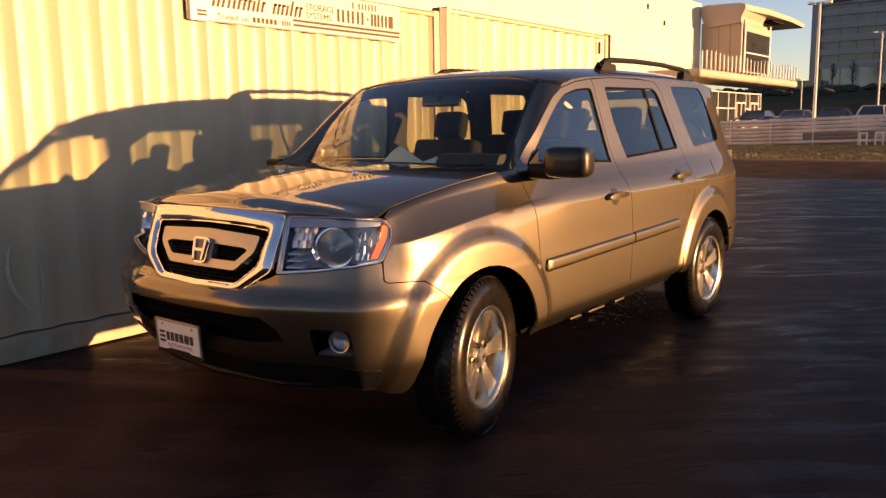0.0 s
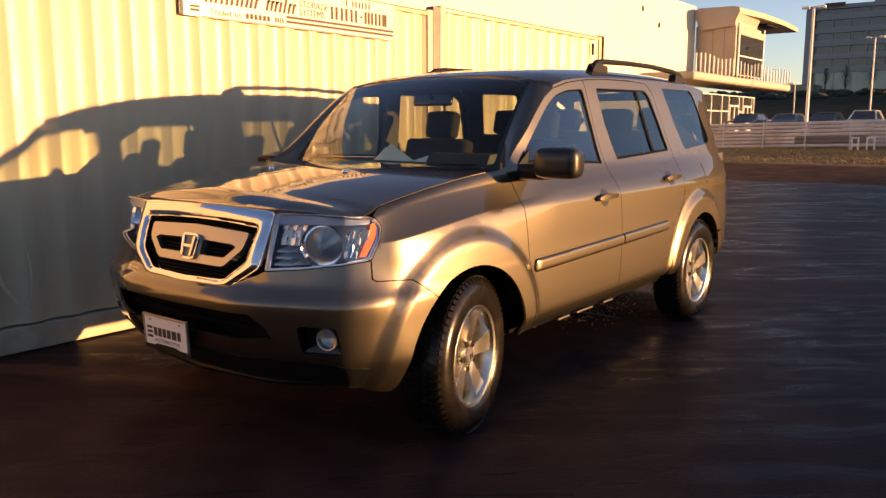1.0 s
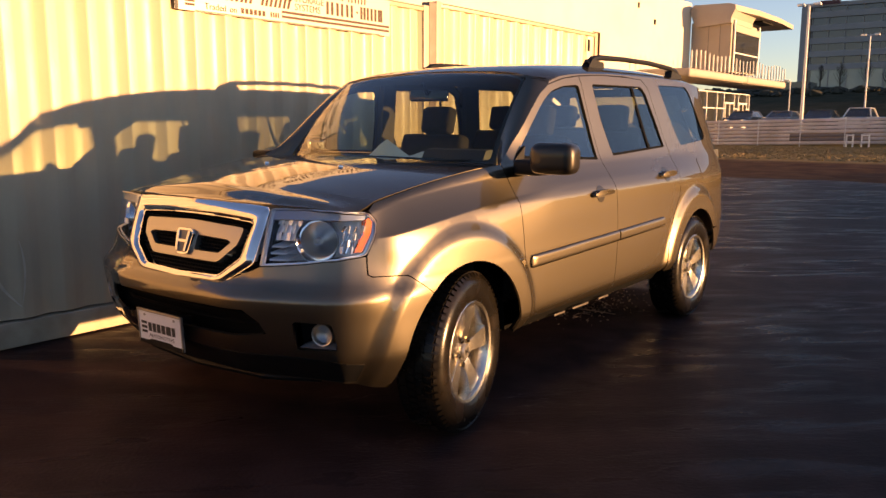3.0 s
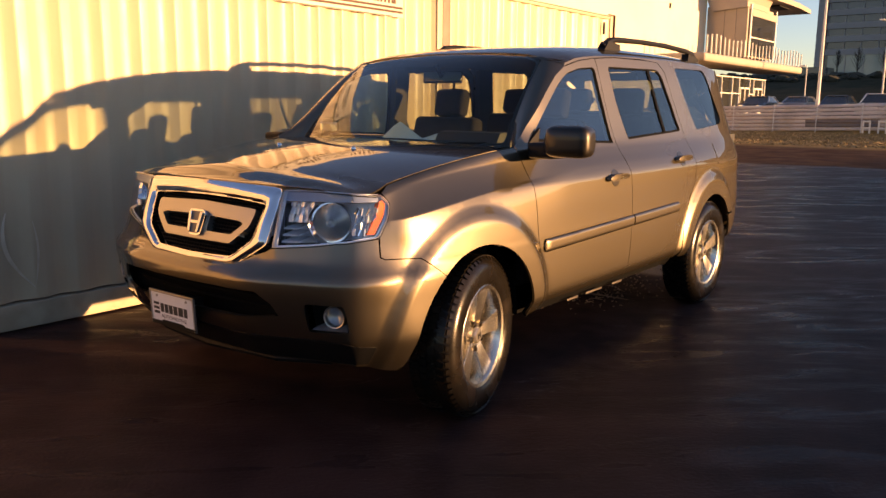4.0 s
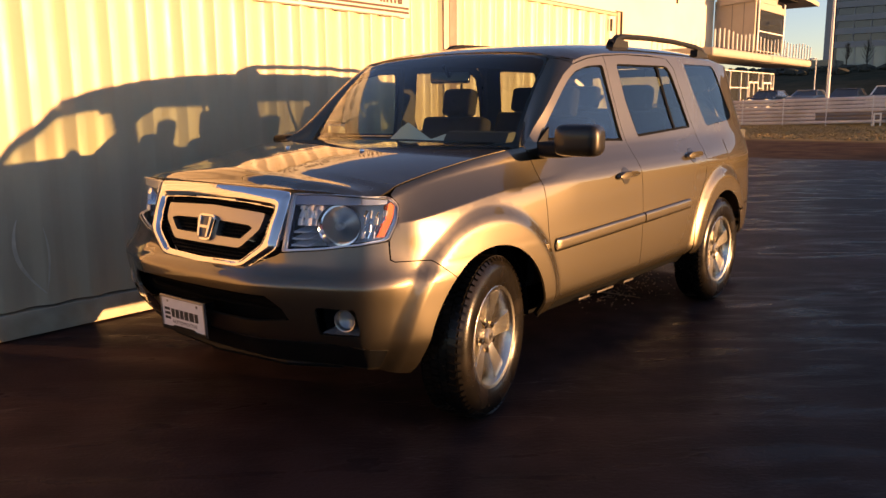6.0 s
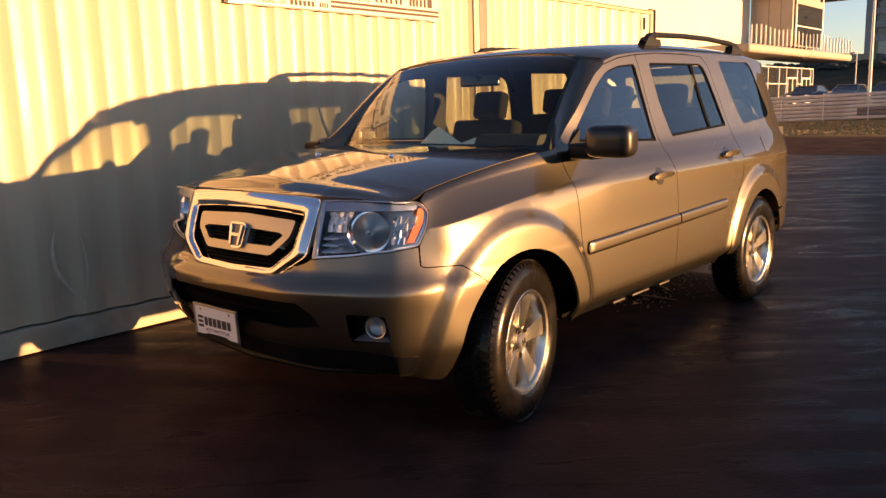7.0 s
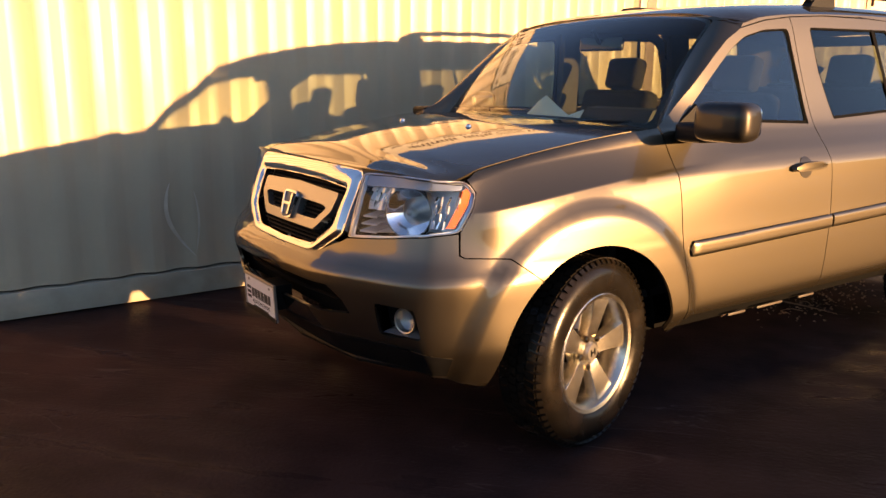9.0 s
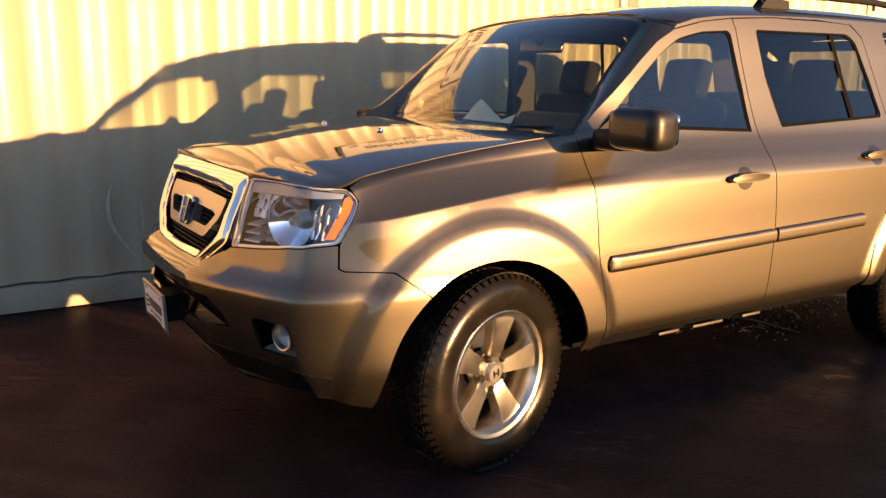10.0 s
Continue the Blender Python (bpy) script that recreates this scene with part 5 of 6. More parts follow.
sheets("lower_valance", [sheet(lifted(0.003), val, step=0.03, flange=0.004, both=True)], BLACK, bumper, "dull black lower bumper valance")
b = bmesh.new()
tube(b, [(-0.58, 0.62, 0.335), (-0.68, 0.40, 0.330), (-0.72, 0, 0.328), (-0.68, -0.40, 0.330), (-0.58, -0.62, 0.335)], 0.018, 8)
part("air_dam", b, BLACK, bumper)


FOG_GREY = material("fog_lamp_grey", (0.16, 0.165, 0.18), rough=0.3, metal=0.3)


def fog_lamp(sgn):
    """A recess in the bumper with a round lamp at its outer end on a sloping grey shelf."""
    mir = sgn > 0
    side = [1, -1, 1] if mir else [1, 1, 1]
    P, F, N = sheet(lifted(-0.070), fog_hole, step=0.03, flange=0, mirror=mir)
    lo = dense(fog_hole, 0.02)
    A, B = skin([p[0] for p in lo], [p[1] for p in lo], -0.002), skin([p[0] for p in lo], [p[1] for p in lo], -0.070)
    k = len(lo)
    W = np.vstack([A, B]) * side
    f = np.array([(i, (i + 1) % k, k + (i + 1) % k) for i in range(k)] + [(i, k + (i + 1) % k, k + i) for i in range(k)])
    nn = W.mean(0) - W
    nn /= np.linalg.norm(nn, axis=1)[:, None]
    sheets("fog_recess", [(P, F, N), (W, f, nn)], BLACK, bumper)
    c = skin(s_of_y(-0.750, 0.562), 0.562)[0] * side
    ax = Vector((-1.0, 0.30 * sgn, 0)).normalized()
    m = Matrix.Translation(Vector(c) - ax * 0.045) @ ax.to_track_quat('Z', 'Y').to_matrix().to_4x4()
    lamp = part("fog_lamp", lathe(bmesh.new(), [(0.002, 0.0), (0.02, 0.003), (0.036, 0.016), (0.040, 0.034), (0.045, 0.036), (0.045, -0.02)], 28, m, caps=False), SATIN, bumper, "round clear fog lamp", smooth=True)
    part("fog_lens", lathe(bmesh.new(), [(0.040, 0.030), (0.039, 0.036), (0.024, 0.044), (0.0, 0.047)], 28, m, caps=False), LENS, lamp, smooth=True)
    b = bmesh.new()
    rows = []
    for y, top in ((-0.652, 0.506), (-0.70, 0.524), (-0.73, 0.532), (-0.795, 0.534)):
        q0, q1 = skin(s_of_y(y, 0.506), 0.502, -0.010)[0] * side, skin(s_of_y(y, top), top, -0.060)[0] * side
        rows.append([b.verts.new(q) for q in (q0, q1, (q1[0], q1[1], 0.498))])
    for p, q in zip(rows, rows[1:]):
        for i in range(2):
            b.faces.new((p[i], q[i], q[i + 1], p[i + 1]))
    part("fog_shelf", b, FOG_GREY, lamp)


fog_lamp(-1)
fog_lamp(1)

# grille: chrome frame, dark mesh, satin bar
grille = group_thing("grille", "", "", (0, 0, 0))
grille.parent = suv
OUT = rounded([(-0.455, 1.040), (-0.443, 0.820), (-0.290, 0.728), (0.0, 0.722), (0.290, 0.728), (0.443, 0.820), (0.455, 1.040), (0.20, 1.055), (0.0, 1.058), (-0.20, 1.055)], [.02, .02, .02, 0, .02, .02, .02, 0, 0, 0])
INN = rounded([(-0.382, 0.974), (-0.360, 0.835), (-0.250, 0.757), (0.0, 0.750), (0.250, 0.757), (0.360, 0.835), (0.382, 0.974), (0.20, 0.986), (0.0, 0.989), (-0.20, 0.986)], [.015, .02, .02, 0, .02, .02, .015, 0, 0, 0])


def nose_skin(y, z, lift=0.0):
    """The nose over y and z, both sides."""
    yy, zz = np.atleast_1d(np.asarray(y, float)), np.atleast_1d(np.asarray(z, float))
    return np.stack([NOSE_X(zz) - NOSE_BOW * (0.40**2 - yy**2) * 0.55 - lift, yy, zz], axis=1)


NOSE_S = np.linspace(0, 1.0, 200)
NOSE_X = knots([(0.70, -0.800), (0.735, -0.784), (0.82, -0.757), (0.90, -0.729), (0.975, -0.697), (1.04, -0.672), (1.07, -0.655)])
NOSE_BOW = 0.155


def chrome_skin(y, z):
    """The frame swells between its two rims."""
    d = np.array([edge_share(a, b) for a, b in zip(np.atleast_1d(y), np.atleast_1d(z))])
    return nose_skin(y, z, 0.006 + 0.018 * np.sin(np.pi * d))


def edge_share(a, b):
    """How far a point lies from the outer rim on its way to the inner one, 0 to 1."""
    far = []
    for loop in (OUT, INN):
        best = 9.0
        for i in range(len(loop)):
            (x0, y0), (x1, y1) = loop[i], loop[(i + 1) % len(loop)]
            dx, dy = x1 - x0, y1 - y0
            t = max(0, min(1, ((a - x0) * dx + (b - y0) * dy) / (dx * dx + dy * dy)))
            best = min(best, math.hypot(a - x0 - t * dx, b - y0 - t * dy))
        far.append(best)
    return far[0] / max(1e-6, far[0] + far[1])


sheets("chrome_frame", [sheet(chrome_skin, OUT, [INN], step=0.008, flange=0.035, turn=True)], CHROME, grille, "bright chrome grille surround")
sheets("mesh_back", [sheet(lambda y, z: nose_skin(y, z, -0.045), [(-0.40, 1.0), (-0.385, 0.825), (-0.26, 0.74), (0.26, 0.74), (0.385, 0.825), (0.40, 1.0)], step=0.06, flange=0, turn=True)], LINER, grille)
b = bmesh.new()
for i in range(17):
    z = 0.752 + 0.0145 * i
    hw = float(np.interp(z, [0.752, 0.757, 0.835, 0.98], [0.2, 0.250, 0.362, 0.384]))
    pts = nose_skin(np.array(lin(-hw, hw, 9)), np.full(9, z), -0.022)
    tube(b, [tuple(q) for q in pts], 0.0035, 4)
for i in range(41):
    y = -0.38 + 0.019 * i
    z0 = float(np.interp(abs(y), [0, 0.250, 0.360, 0.382], [0.752, 0.757, 0.835, 0.97]))
    pts = nose_skin(np.full(4, y), np.array(lin(z0, 0.98, 4)), -0.024)
    tube(b, [tuple(q) for q in pts], 0.003, 4)
part("grille_mesh", b, MESH_BLACK, grille)
# the wide satin bar with two dark slots
BAR = rounded([(-0.340, 0.951), (-0.326, 0.885), (-0.228, 0.806), (0.228, 0.806), (0.326, 0.885), (0.340, 0.951), (0.0, 0.964)], [.02, .02, .02, .02, .02, .02, .0])
SLOTS = [rounded([(sg * 0.065, 0.905), (sg * 0.255, 0.900), (sg * 0.285, 0.890), (sg * 0.225, 0.842), (sg * 0.065, 0.842)], 0.01) for sg in (-1, 1)]
sheets("grille_bar", [sheet(lambda y, z: nose_skin(y, z, 0.006), BAR, SLOTS, step=0.016, flange=0.035, turn=True)], SATIN, grille, "satin silver grille bar with dark slots")


def emblem():
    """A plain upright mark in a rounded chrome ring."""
    c = nose_skin(np.array([0.0]), np.array([0.874]), 0.020)[0]
    m = Matrix.Translation(c) @ pose(0, 0, 0, 0, 16, 0) @ Matrix(((0, 0, -1, 0), (-1, 0, 0, 0), (0, 1, 0, 0), (0, 0, 0, 1)))
    outer = rounded([(-0.060, 0.056), (0.060, 0.056), (0.046, -0.056), (-0.046, -0.056)], 0.022)
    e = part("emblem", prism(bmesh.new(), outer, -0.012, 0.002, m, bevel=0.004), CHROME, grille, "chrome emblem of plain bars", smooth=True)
    inner = rounded([(-0.051, 0.047), (0.051, 0.047), (0.038, -0.047), (-0.038, -0.047)], 0.018)
    part("emblem_field", prism(bmesh.new(), inner, 0.002, 0.0030, m), GREY_TRIM, grille)
    for sg in (-1, 1):
        part("emblem_bar", prism(bmesh.new(), [(sg * 0.020, -0.043), (sg * 0.034, -0.043), (sg * 0.046, 0.044), (sg * 0.030, 0.044)], 0.0035, 0.011, m, bevel=0.002), CHROME, grille)
    part("emblem_bar", prism(bmesh.new(), [(-0.026, -0.006), (0.026, -0.006), (0.028, 0.007), (-0.028, 0.007)], 0.0035, 0.010, m, bevel=0.002), CHROME, grille)


emblem()


# headlights
def hl_outline():
    a = nose_outline([(-0.463, 1.036), (-0.462, 0.811), (-0.60, 0.824), (-0.72, 0.842)])
    b = side_outline([(-0.545, 0.861), (-0.526, 0.867), (-0.4765, 0.948), (-0.4525, 0.992), (-0.476, 1.027)])
    c = [(0.93, 1.033)] + nose_outline([(-0.71, 1.037), (-0.60, 1.040)])
    return rounded(a + b + c, [.01, .01, 0, 0, .0, .01, 0, .015, .02, 0, 0, 0])


HL = hl_outline()


MIRROR = material("bright_reflector", (0.92, 0.92, 0.94), rough=0.08, metal=1.0)
GREY_BACK = material("lamp_housing", (0.74, 0.81, 0.90), 0.28, metal=0.2, bump=0.35, bump_scale=45)
VISOR = material("lamp_visor", (0.20, 0.24, 0.31), 0.30, metal=0.3)
FACET = material("bright_facet", (0.93, 0.92, 0.90), rough=0.35, metal=0.6)
BEZEL = material("grey_bezel", (0.62, 0.68, 0.76), 0.2, metal=0.35)


def hl_part(mir):
    """A clear lens over a bright housing: main bowl, high-beam facets, shelves, visor and amber corner."""
    sgn = 1 if mir else -1
    side = [1, -1, 1] if mir else [1, 1, 1]
    h = sheets("headlight", [sheet(lambda u, v: skin(u, v, -0.012) + [0.115, 0.020, 0], [(a, min(b_, 1.006)) for a, b_ in HL], step=0.04, flange=0, mirror=mir)], GREY_BACK, suv, "clear headlight with amber corner")
    cs = sum(p[0] for p in HL) / len(HL)
    cz = sum(p[1] for p in HL) / len(HL)
    inn = [(cs + (a - cs) * 0.95, cz + (b_ - cz) * 0.94) for a, b_ in HL]
    sheets("inner_bezel", [sheet(lifted(-0.012), HL, [inn], step=0.02, flange=0.008, mirror=mir)], BEZEL, h)
    visor = nose_outline([(-0.470, 1.028), (-0.472, 0.994), (-0.60, 0.997), (-0.72, 0.999)]) + side_outline([(-0.500, 1.000), (-0.490, 1.014)]) + [(0.93, 1.022)] + nose_outline([(-0.71, 1.027), (-0.60, 1.031)])
    sheets("visor", [sheet(lifted(-0.014), visor, step=0.02, flange=0.03, mirror=mir)], VISOR, h)

    def bowl(name, x, y, z, r, deep, cap):
        ax = Vector((-0.80, 0.60 * sgn, 0.06)).normalized()
        m = Matrix.Translation((x, sgn * y, z)) @ ax.to_track_quat('Z', 'Y').to_matrix().to_4x4()
        o = part(name, lathe(bmesh.new(), [(0.0, -deep), (r * 0.42, -deep * 0.86), (r * 0.72, -deep * 0.48), (r * 0.92, -deep * 0.12), (r, 0.0)], 40, m, caps=False), MIRROR, h, smooth=True)
        part("bowl_ring", lathe(bmesh.new(), [(r * 0.99, -0.004), (r * 1.02, 0.003), (r * 1.06, 0.003), (r * 1.08, -0.004), (r * 1.08, -deep)], 40, m, caps=False), CHROME, o, smooth=True)
        part("bulb_cap", lathe(bmesh.new(), [(cap, -deep), (cap, -deep * 0.35), (cap * 0.6, -deep * 0.15), (0.0, -deep * 0.1)], 18, m), SATIN, o, smooth=True)
    bowl("main_bowl", -0.612, 0.652, 0.912, 0.082, 0.055, 0.018)
    # facets round the high beam
    for i in range(5):
        for j in range(3):
            y, z = 0.492 + 0.020 * i, 0.925 + 0.030 * j
            p = skin(s_of_y(-y, z), z)[0] * side
            tilt = pose(0, 0, 0, 10 * (j - 0.5), 16 + 14 * ((i + j) % 2), 14 * sgn * ((i % 2) - 0.3))
            part("facet", box(bmesh.new(), -0.003, 0.003, -0.0115, 0.0115, -0.0155, 0.0155, m=Matrix.Translation((p[0] + 0.042 + 0.004 * ((i + j) % 2), p[1], z)) @ tilt), FACET, h)
    # stepped shelves under it
    for j, z in enumerate((0.836, 0.862, 0.888)):
        p, q = skin(s_of_y(-0.478, z), z)[0] * side, skin(s_of_y(-0.548 + 0.006 * j, z), z)[0] * side
        b = bmesh.new()
        vs = [b.verts.new(v) for v in ((p[0] + 0.030, p[1], z), (q[0] + 0.034, q[1], z), (q[0] + 0.10, q[1], z + 0.014), (p[0] + 0.10, p[1], z + 0.014), (p[0] + 0.030, p[1], z - 0.006), (q[0] + 0.034, q[1], z - 0.006))]
        b.faces.new(vs[:4])
        b.faces.new((vs[0], vs[4], vs[5], vs[1]))
        part("shelf", b, BEZEL, h)
    # small bright facets beside the bowl
    for i in range(4):
        for j in range(4):
            y, z = 0.752 + 0.017 * i, 0.882 + 0.027 * j
            if y > 0.792 and j == 0:
                continue
            p = skin(s_of_y(-y, z), z)[0] * side
            tilt = pose(0, 0, 0, 8 * (j - 1.5), 10 + 16 * ((i + j) % 2), sgn * (34 - 24 * ((i + 2 * j) % 3 == 0)))
            part("side_facet", box(bmesh.new(), -0.003, 0.003, -0.0105, 0.0105, -0.0138, 0.0138, 0.001, 1, Matrix.Translation((p[0] + 0.046, p[1], z)) @ tilt), MIRROR if (i + j) % 2 else BEZEL, h)
    # amber corner
    amb = side_outline([(-0.566, 0.876), (-0.538, 0.876), (-0.487, 0.952), (-0.468, 0.988), (-0.478, 1.004), (-0.492, 1.000), (-0.518, 0.952)])
    sheets("turn_signal", [sheet(lifted(-0.012), amb, step=0.012, flange=0.03, mirror=mir)], AMBER, h, "amber turn signal")
    sheets("clear_lens", [sheet(lifted(-0.002), HL, step=0.03, flange=0, mirror=mir)], LENS, h)
    # thin bright rim
    rim = [(cs + (a - cs) * 0.985, cz + (b_ - cz) * 0.975) for a, b_ in HL]
    sheets("lens_rim", [sheet(lifted(-0.0005), HL, [rim], step=0.02, flange=0.006, mirror=mir)], SATIN, h)


hl_part(False)
hl_part(True)


def licence_plate():
    m = Matrix.Translation((-0.905, 0, 0.510)) @ pose(0, 0, 0, 0, -3, 0) @ Matrix(((0, 0, -1, 0), (-1, 0, 0, 0), (0, 1, 0, 0), (0, 0, 0, 1)))
    p = part("licence_plate", prism(bmesh.new(), rounded([(-0.1525, -0.070), (0.1525, -0.070), (0.1525, 0.072), (-0.1525, 0.072)], 0.012), 0, 0.003, m), PLATE, suv, "white dealer plate in a dark frame")
    b = bmesh.new()
    for x0, x1, y0, y1 in ((-0.158, 0.158, 0.066, 0.076), (-0.158, -0.150, -0.075, 0.066), (0.150, 0.158, -0.075, 0.066)):
        box(b, x0, x1, y0, y1, -0.004, 0.007, 0.0015, m=m)
    part("plate_frame", b, SATIN, p)
    b = bmesh.new()
    prism(b, [(-0.158, -0.076), (0.158, -0.076), (0.158, -0.060), (0.085, -0.060), (0.07, -0.052), (-0.07, -0.052), (-0.085, -0.060), (-0.158, -0.060)], 0.003, 0.007, m)
    part("plate_frame", b, BLACK, p)
    bracket = bmesh.new()
    box(bracket, -0.899, -0.80, -0.07, 0.07, 0.46, 0.56)
    part("plate_bracket", bracket, BLACK, p)
    for x in (-0.105, 0.105):
        part("bolt", lathe(bmesh.new(), [(0.006, 0.003), (0.006, 0.006), (0.0, 0.007)], 10, m @ Matrix.Translation((x, 0.052, 0))), SATIN, p)
    # dealer mark and name, as bars
    for i in range(3):
        part("mark_bar", prism(bmesh.new(), [(-0.135, 0.022 - 0.020 * i), (-0.095, 0.022 - 0.020 * i), (-0.095, 0.010 - 0.020 * i), (-0.135, 0.010 - 0.020 * i)], 0.003, 0.0038, m), INK, p)
    x = -0.085
    for w in (0.030, 0.032, 0.032, 0.034, 0.040, 0.030):
        part("name_bar", prism(bmesh.new(), [(x, -0.018), (x + w - 0.006, -0.018), (x + w - 0.006, 0.020), (x, 0.020)], 0.003, 0.0038, m), INK, p)
        x += w
    lettering("small_lettering", "AUTOMOTIVE", 0.022, INK, m @ Matrix.Translation((-0.085, -0.044, 0.0035)), p, 0.0003, 1.3)


licence_plate()

# ---- flank details ----
for mir in (False, True):
    sg = 1 if mir else -1
    f = -sg * -1
    doors = [o for o in suv.children if o.name.startswith("front_door")], [o for o in suv.children if o.name.startswith("rear_door")]
    fd, rd = doors[0][1 if mir else 0], doors[1][1 if mir else 0]
    # side mouldings: a rounded ledge with a pointed front
    for pts, own in (([(0.495, 0.712), (0.508, 0.680), (1.462, 0.704), (1.462, 0.766), (0.51, 0.744)], fd), ([(1.478, 0.704), (2.135, 0.722), (2.15, 0.752), (2.135, 0.784), (1.478, 0.767)], rd)):
        lo, hi = min(p[1] for p in pts), max(p[1] for p in pts)

        def mould(u, v):
            x = plan_x(u)
            c = 0.712 + (x - 0.5) * 0.0240
            t = np.clip(np.abs(v - c) / 0.034, 0, 1)
            k = np.clip((x - 0.495) / 0.05, 0, 1)
            return skin(u, v, 0.002 + 0.018 * np.sqrt(1 - t**4 + 1e-9) * np.sqrt(1 - (1 - k) ** 2 + 1e-9))
        sheets("side_moulding", [sheet(mould, side_outline(pts), step=0.012, flange=0.02, mirror=mir)], PAINT, own, "body-coloured side moulding")
    # handles
    for xh, zh, own in ((1.253, 0.991, fd), (2.240, 1.050, rd)):
        c = skin(s_of_x(xh, zh), zh)[0]
        c[1] *= -sg
        m = Matrix.Translation(c)
        ring = [(xh + 0.050 * math.cos(a), zh + 0.047 * math.sin(a)) for a in lin(0, 2 * math.pi, 25)[:-1]]
        # a flat disc; its darkened paint stands for the shade of the recess
        sheets("handle_cup", [sheet(lifted(0.0015), side_outline(ring), step=0.012, flange=0.004, mirror=mir)], PAINT_SHADED, own)
        b = bmesh.new()
        hand = [(-0.118, -0.010), (-0.09, -0.019), (0.06, -0.018), (0.105, -0.013), (0.122, 0.0), (0.118, 0.012), (0.06, 0.019), (-0.06, 0.017), (-0.11, 0.006)]
        hm = Matrix.Translation((xh, c[1], zh + 0.006)) @ pose(0, 0, 0, 90, -2 * 0, 0)
        prism(b, rounded(hand, 0.008, 2), -sg * 0.004, -sg * 0.032, hm, bevel=0.006)
        part("door_handle", b, PAINT, own, "body-coloured pull handle", smooth=True)
    # mirror
    c = Vector((0.505, -1.088, 1.213)) if sg < 0 else Vector((0.84, 0.93, 1.215))
    fold = -8 * sg if sg < 0 else -78
    mir_ob = part("side_mirror", box(bmesh.new(), -0.072, 0.072, -0.110, 0.110, -0.073, 0.073, 0.050, 5, Matrix.Translation(c) @ pose(0, 0, 0, 0, 0, fold)), PAINT_SHADED, suv, "door mirror in a darkened copy of the body paint", smooth=True)
    b = bmesh.new()
    box(b, 0.058, 0.076, -0.094, 0.094, -0.056, 0.056, 0.02, 3, Matrix.Translation(c) @ pose(0, 0, 0, 0, 0, fold))
    part("mirror_glass", b, CHROME, mir_ob, smooth=True)
    b = bmesh.new()
    box(b, 0.455, 0.60, sg * 0.955 - 0.075, sg * 0.955 + 0.075, 1.130, 1.205, 0.025, 3)
    part("mirror_arm", b, BLACK, mir_ob, smooth=True)
    b = bmesh.new()
    prism(b, [(0.50, 1.180), (0.61, 1.172), (0.625, 1.268)], -0.004, 0.010, Matrix.Translation((0, sg * 0.842, 0)) @ pose(0, 0, 0, 90, 0, 0))
    part("mirror_sail", b, BLACK, mir_ob)
    # roof rail
    rr = bmesh.new()
    yr = sg * 0.630

    def rz(x):
        return float(roof_skin(np.array([x]), np.array([0.63 / 0.76]))[0, 2])
    rail_pts = [(x, yr, rz(x) + h) for x, h in ((1.68, 0.010), (1.76, 0.042), (1.85, 0.057), (2.2, 0.062), (2.6, 0.062), (2.98, 0.056), (3.08, 0.041), (3.17, 0.008))]
    tube(rr, rail_pts, [0.020, 0.026, 0.0175, 0.0165, 0.0165, 0.0175, 0.026, 0.020], 10)
    rail = part("roof_rail", rr, BLACK, suv, "black roof rail on raised feet", smooth=True)
    for a, b_ in ((1.66, 1.87), (2.97, 3.19)):
        b = bmesh.new()
        xm = (a + b_) / 2
        prism(b, [(a, 0.0), (b_, 0.0), (b_ - 0.03 if a > 2 else b_ - 0.01, 0.040 if a < 2 else 0.030), (a + 0.05 if a < 2 else a + 0.01, 0.052)], -0.026, 0.026, Matrix.Translation((0, yr, rz(xm) - 0.010)) @ pose(0, 0, 0, 90, 0, 0), bevel=0.0)
        part("rail_foot", b, BLACK, rail)
    # rear lamp, wrapped round the corner
    sheets("tail_light", [sheet(lifted(0.006), side_outline([(3.65, 0.92), (3.74, 0.92), (3.70, 1.25), (3.62, 1.22)]), step=0.03, flange=0.02, mirror=mir)], RED, suv, "red wrap-round tail light")
sheets("fuel_door", [sheet(lifted(0.003), rounded(side_outline([(2.90, 0.98), (3.06, 0.985), (3.06, 1.13), (2.90, 1.13)]), 0.03), step=0.03, flange=0.006)], PAINT, suv)

# tail
rear_bump = side_outline([(3.10, 0.60), (3.2, 0.612), (3.74, 0.69)]) + [(LONG - 0.4, 0.70), (LONG, 0.70), (LONG, 0.42), (LONG - 0.4, 0.42)] + side_outline([(3.5, 0.42), (2.775 + ARCH_R + 0.01, 0.425)]) + side_outline(arch(2.775, 9, 36))
sheets("rear_bumper", [sheet(out_side, rear_bump, step=0.03, both=True)], PAINT, suv)
gate = [(s_of_x(3.75, 0.95), 0.71), (LONG, 0.71), (LONG, 1.66), (s_of_x(3.52, 1.60), 1.66), (s_of_x(3.63, 1.45), 1.45), (s_of_x(3.71, 1.2), 1.2)]
gate_cut = [gate[0], gate[1], (LONG, 1.20), (LONG - 0.62, 1.20), (LONG - 0.52, 1.60), (LONG, 1.60)] + gate[2:]
tg = sheets("tailgate", [sheet(out_side, gate_cut, step=0.04, both=True)], PAINT, suv)
sheets("rear_glass", [sheet(lifted(-0.006), [(LONG - 0.62, 1.20), (LONG, 1.20), (LONG, 1.60), (LONG - 0.52, 1.60)], step=0.05, flange=0, both=True)], GLASS_DARK, tg)

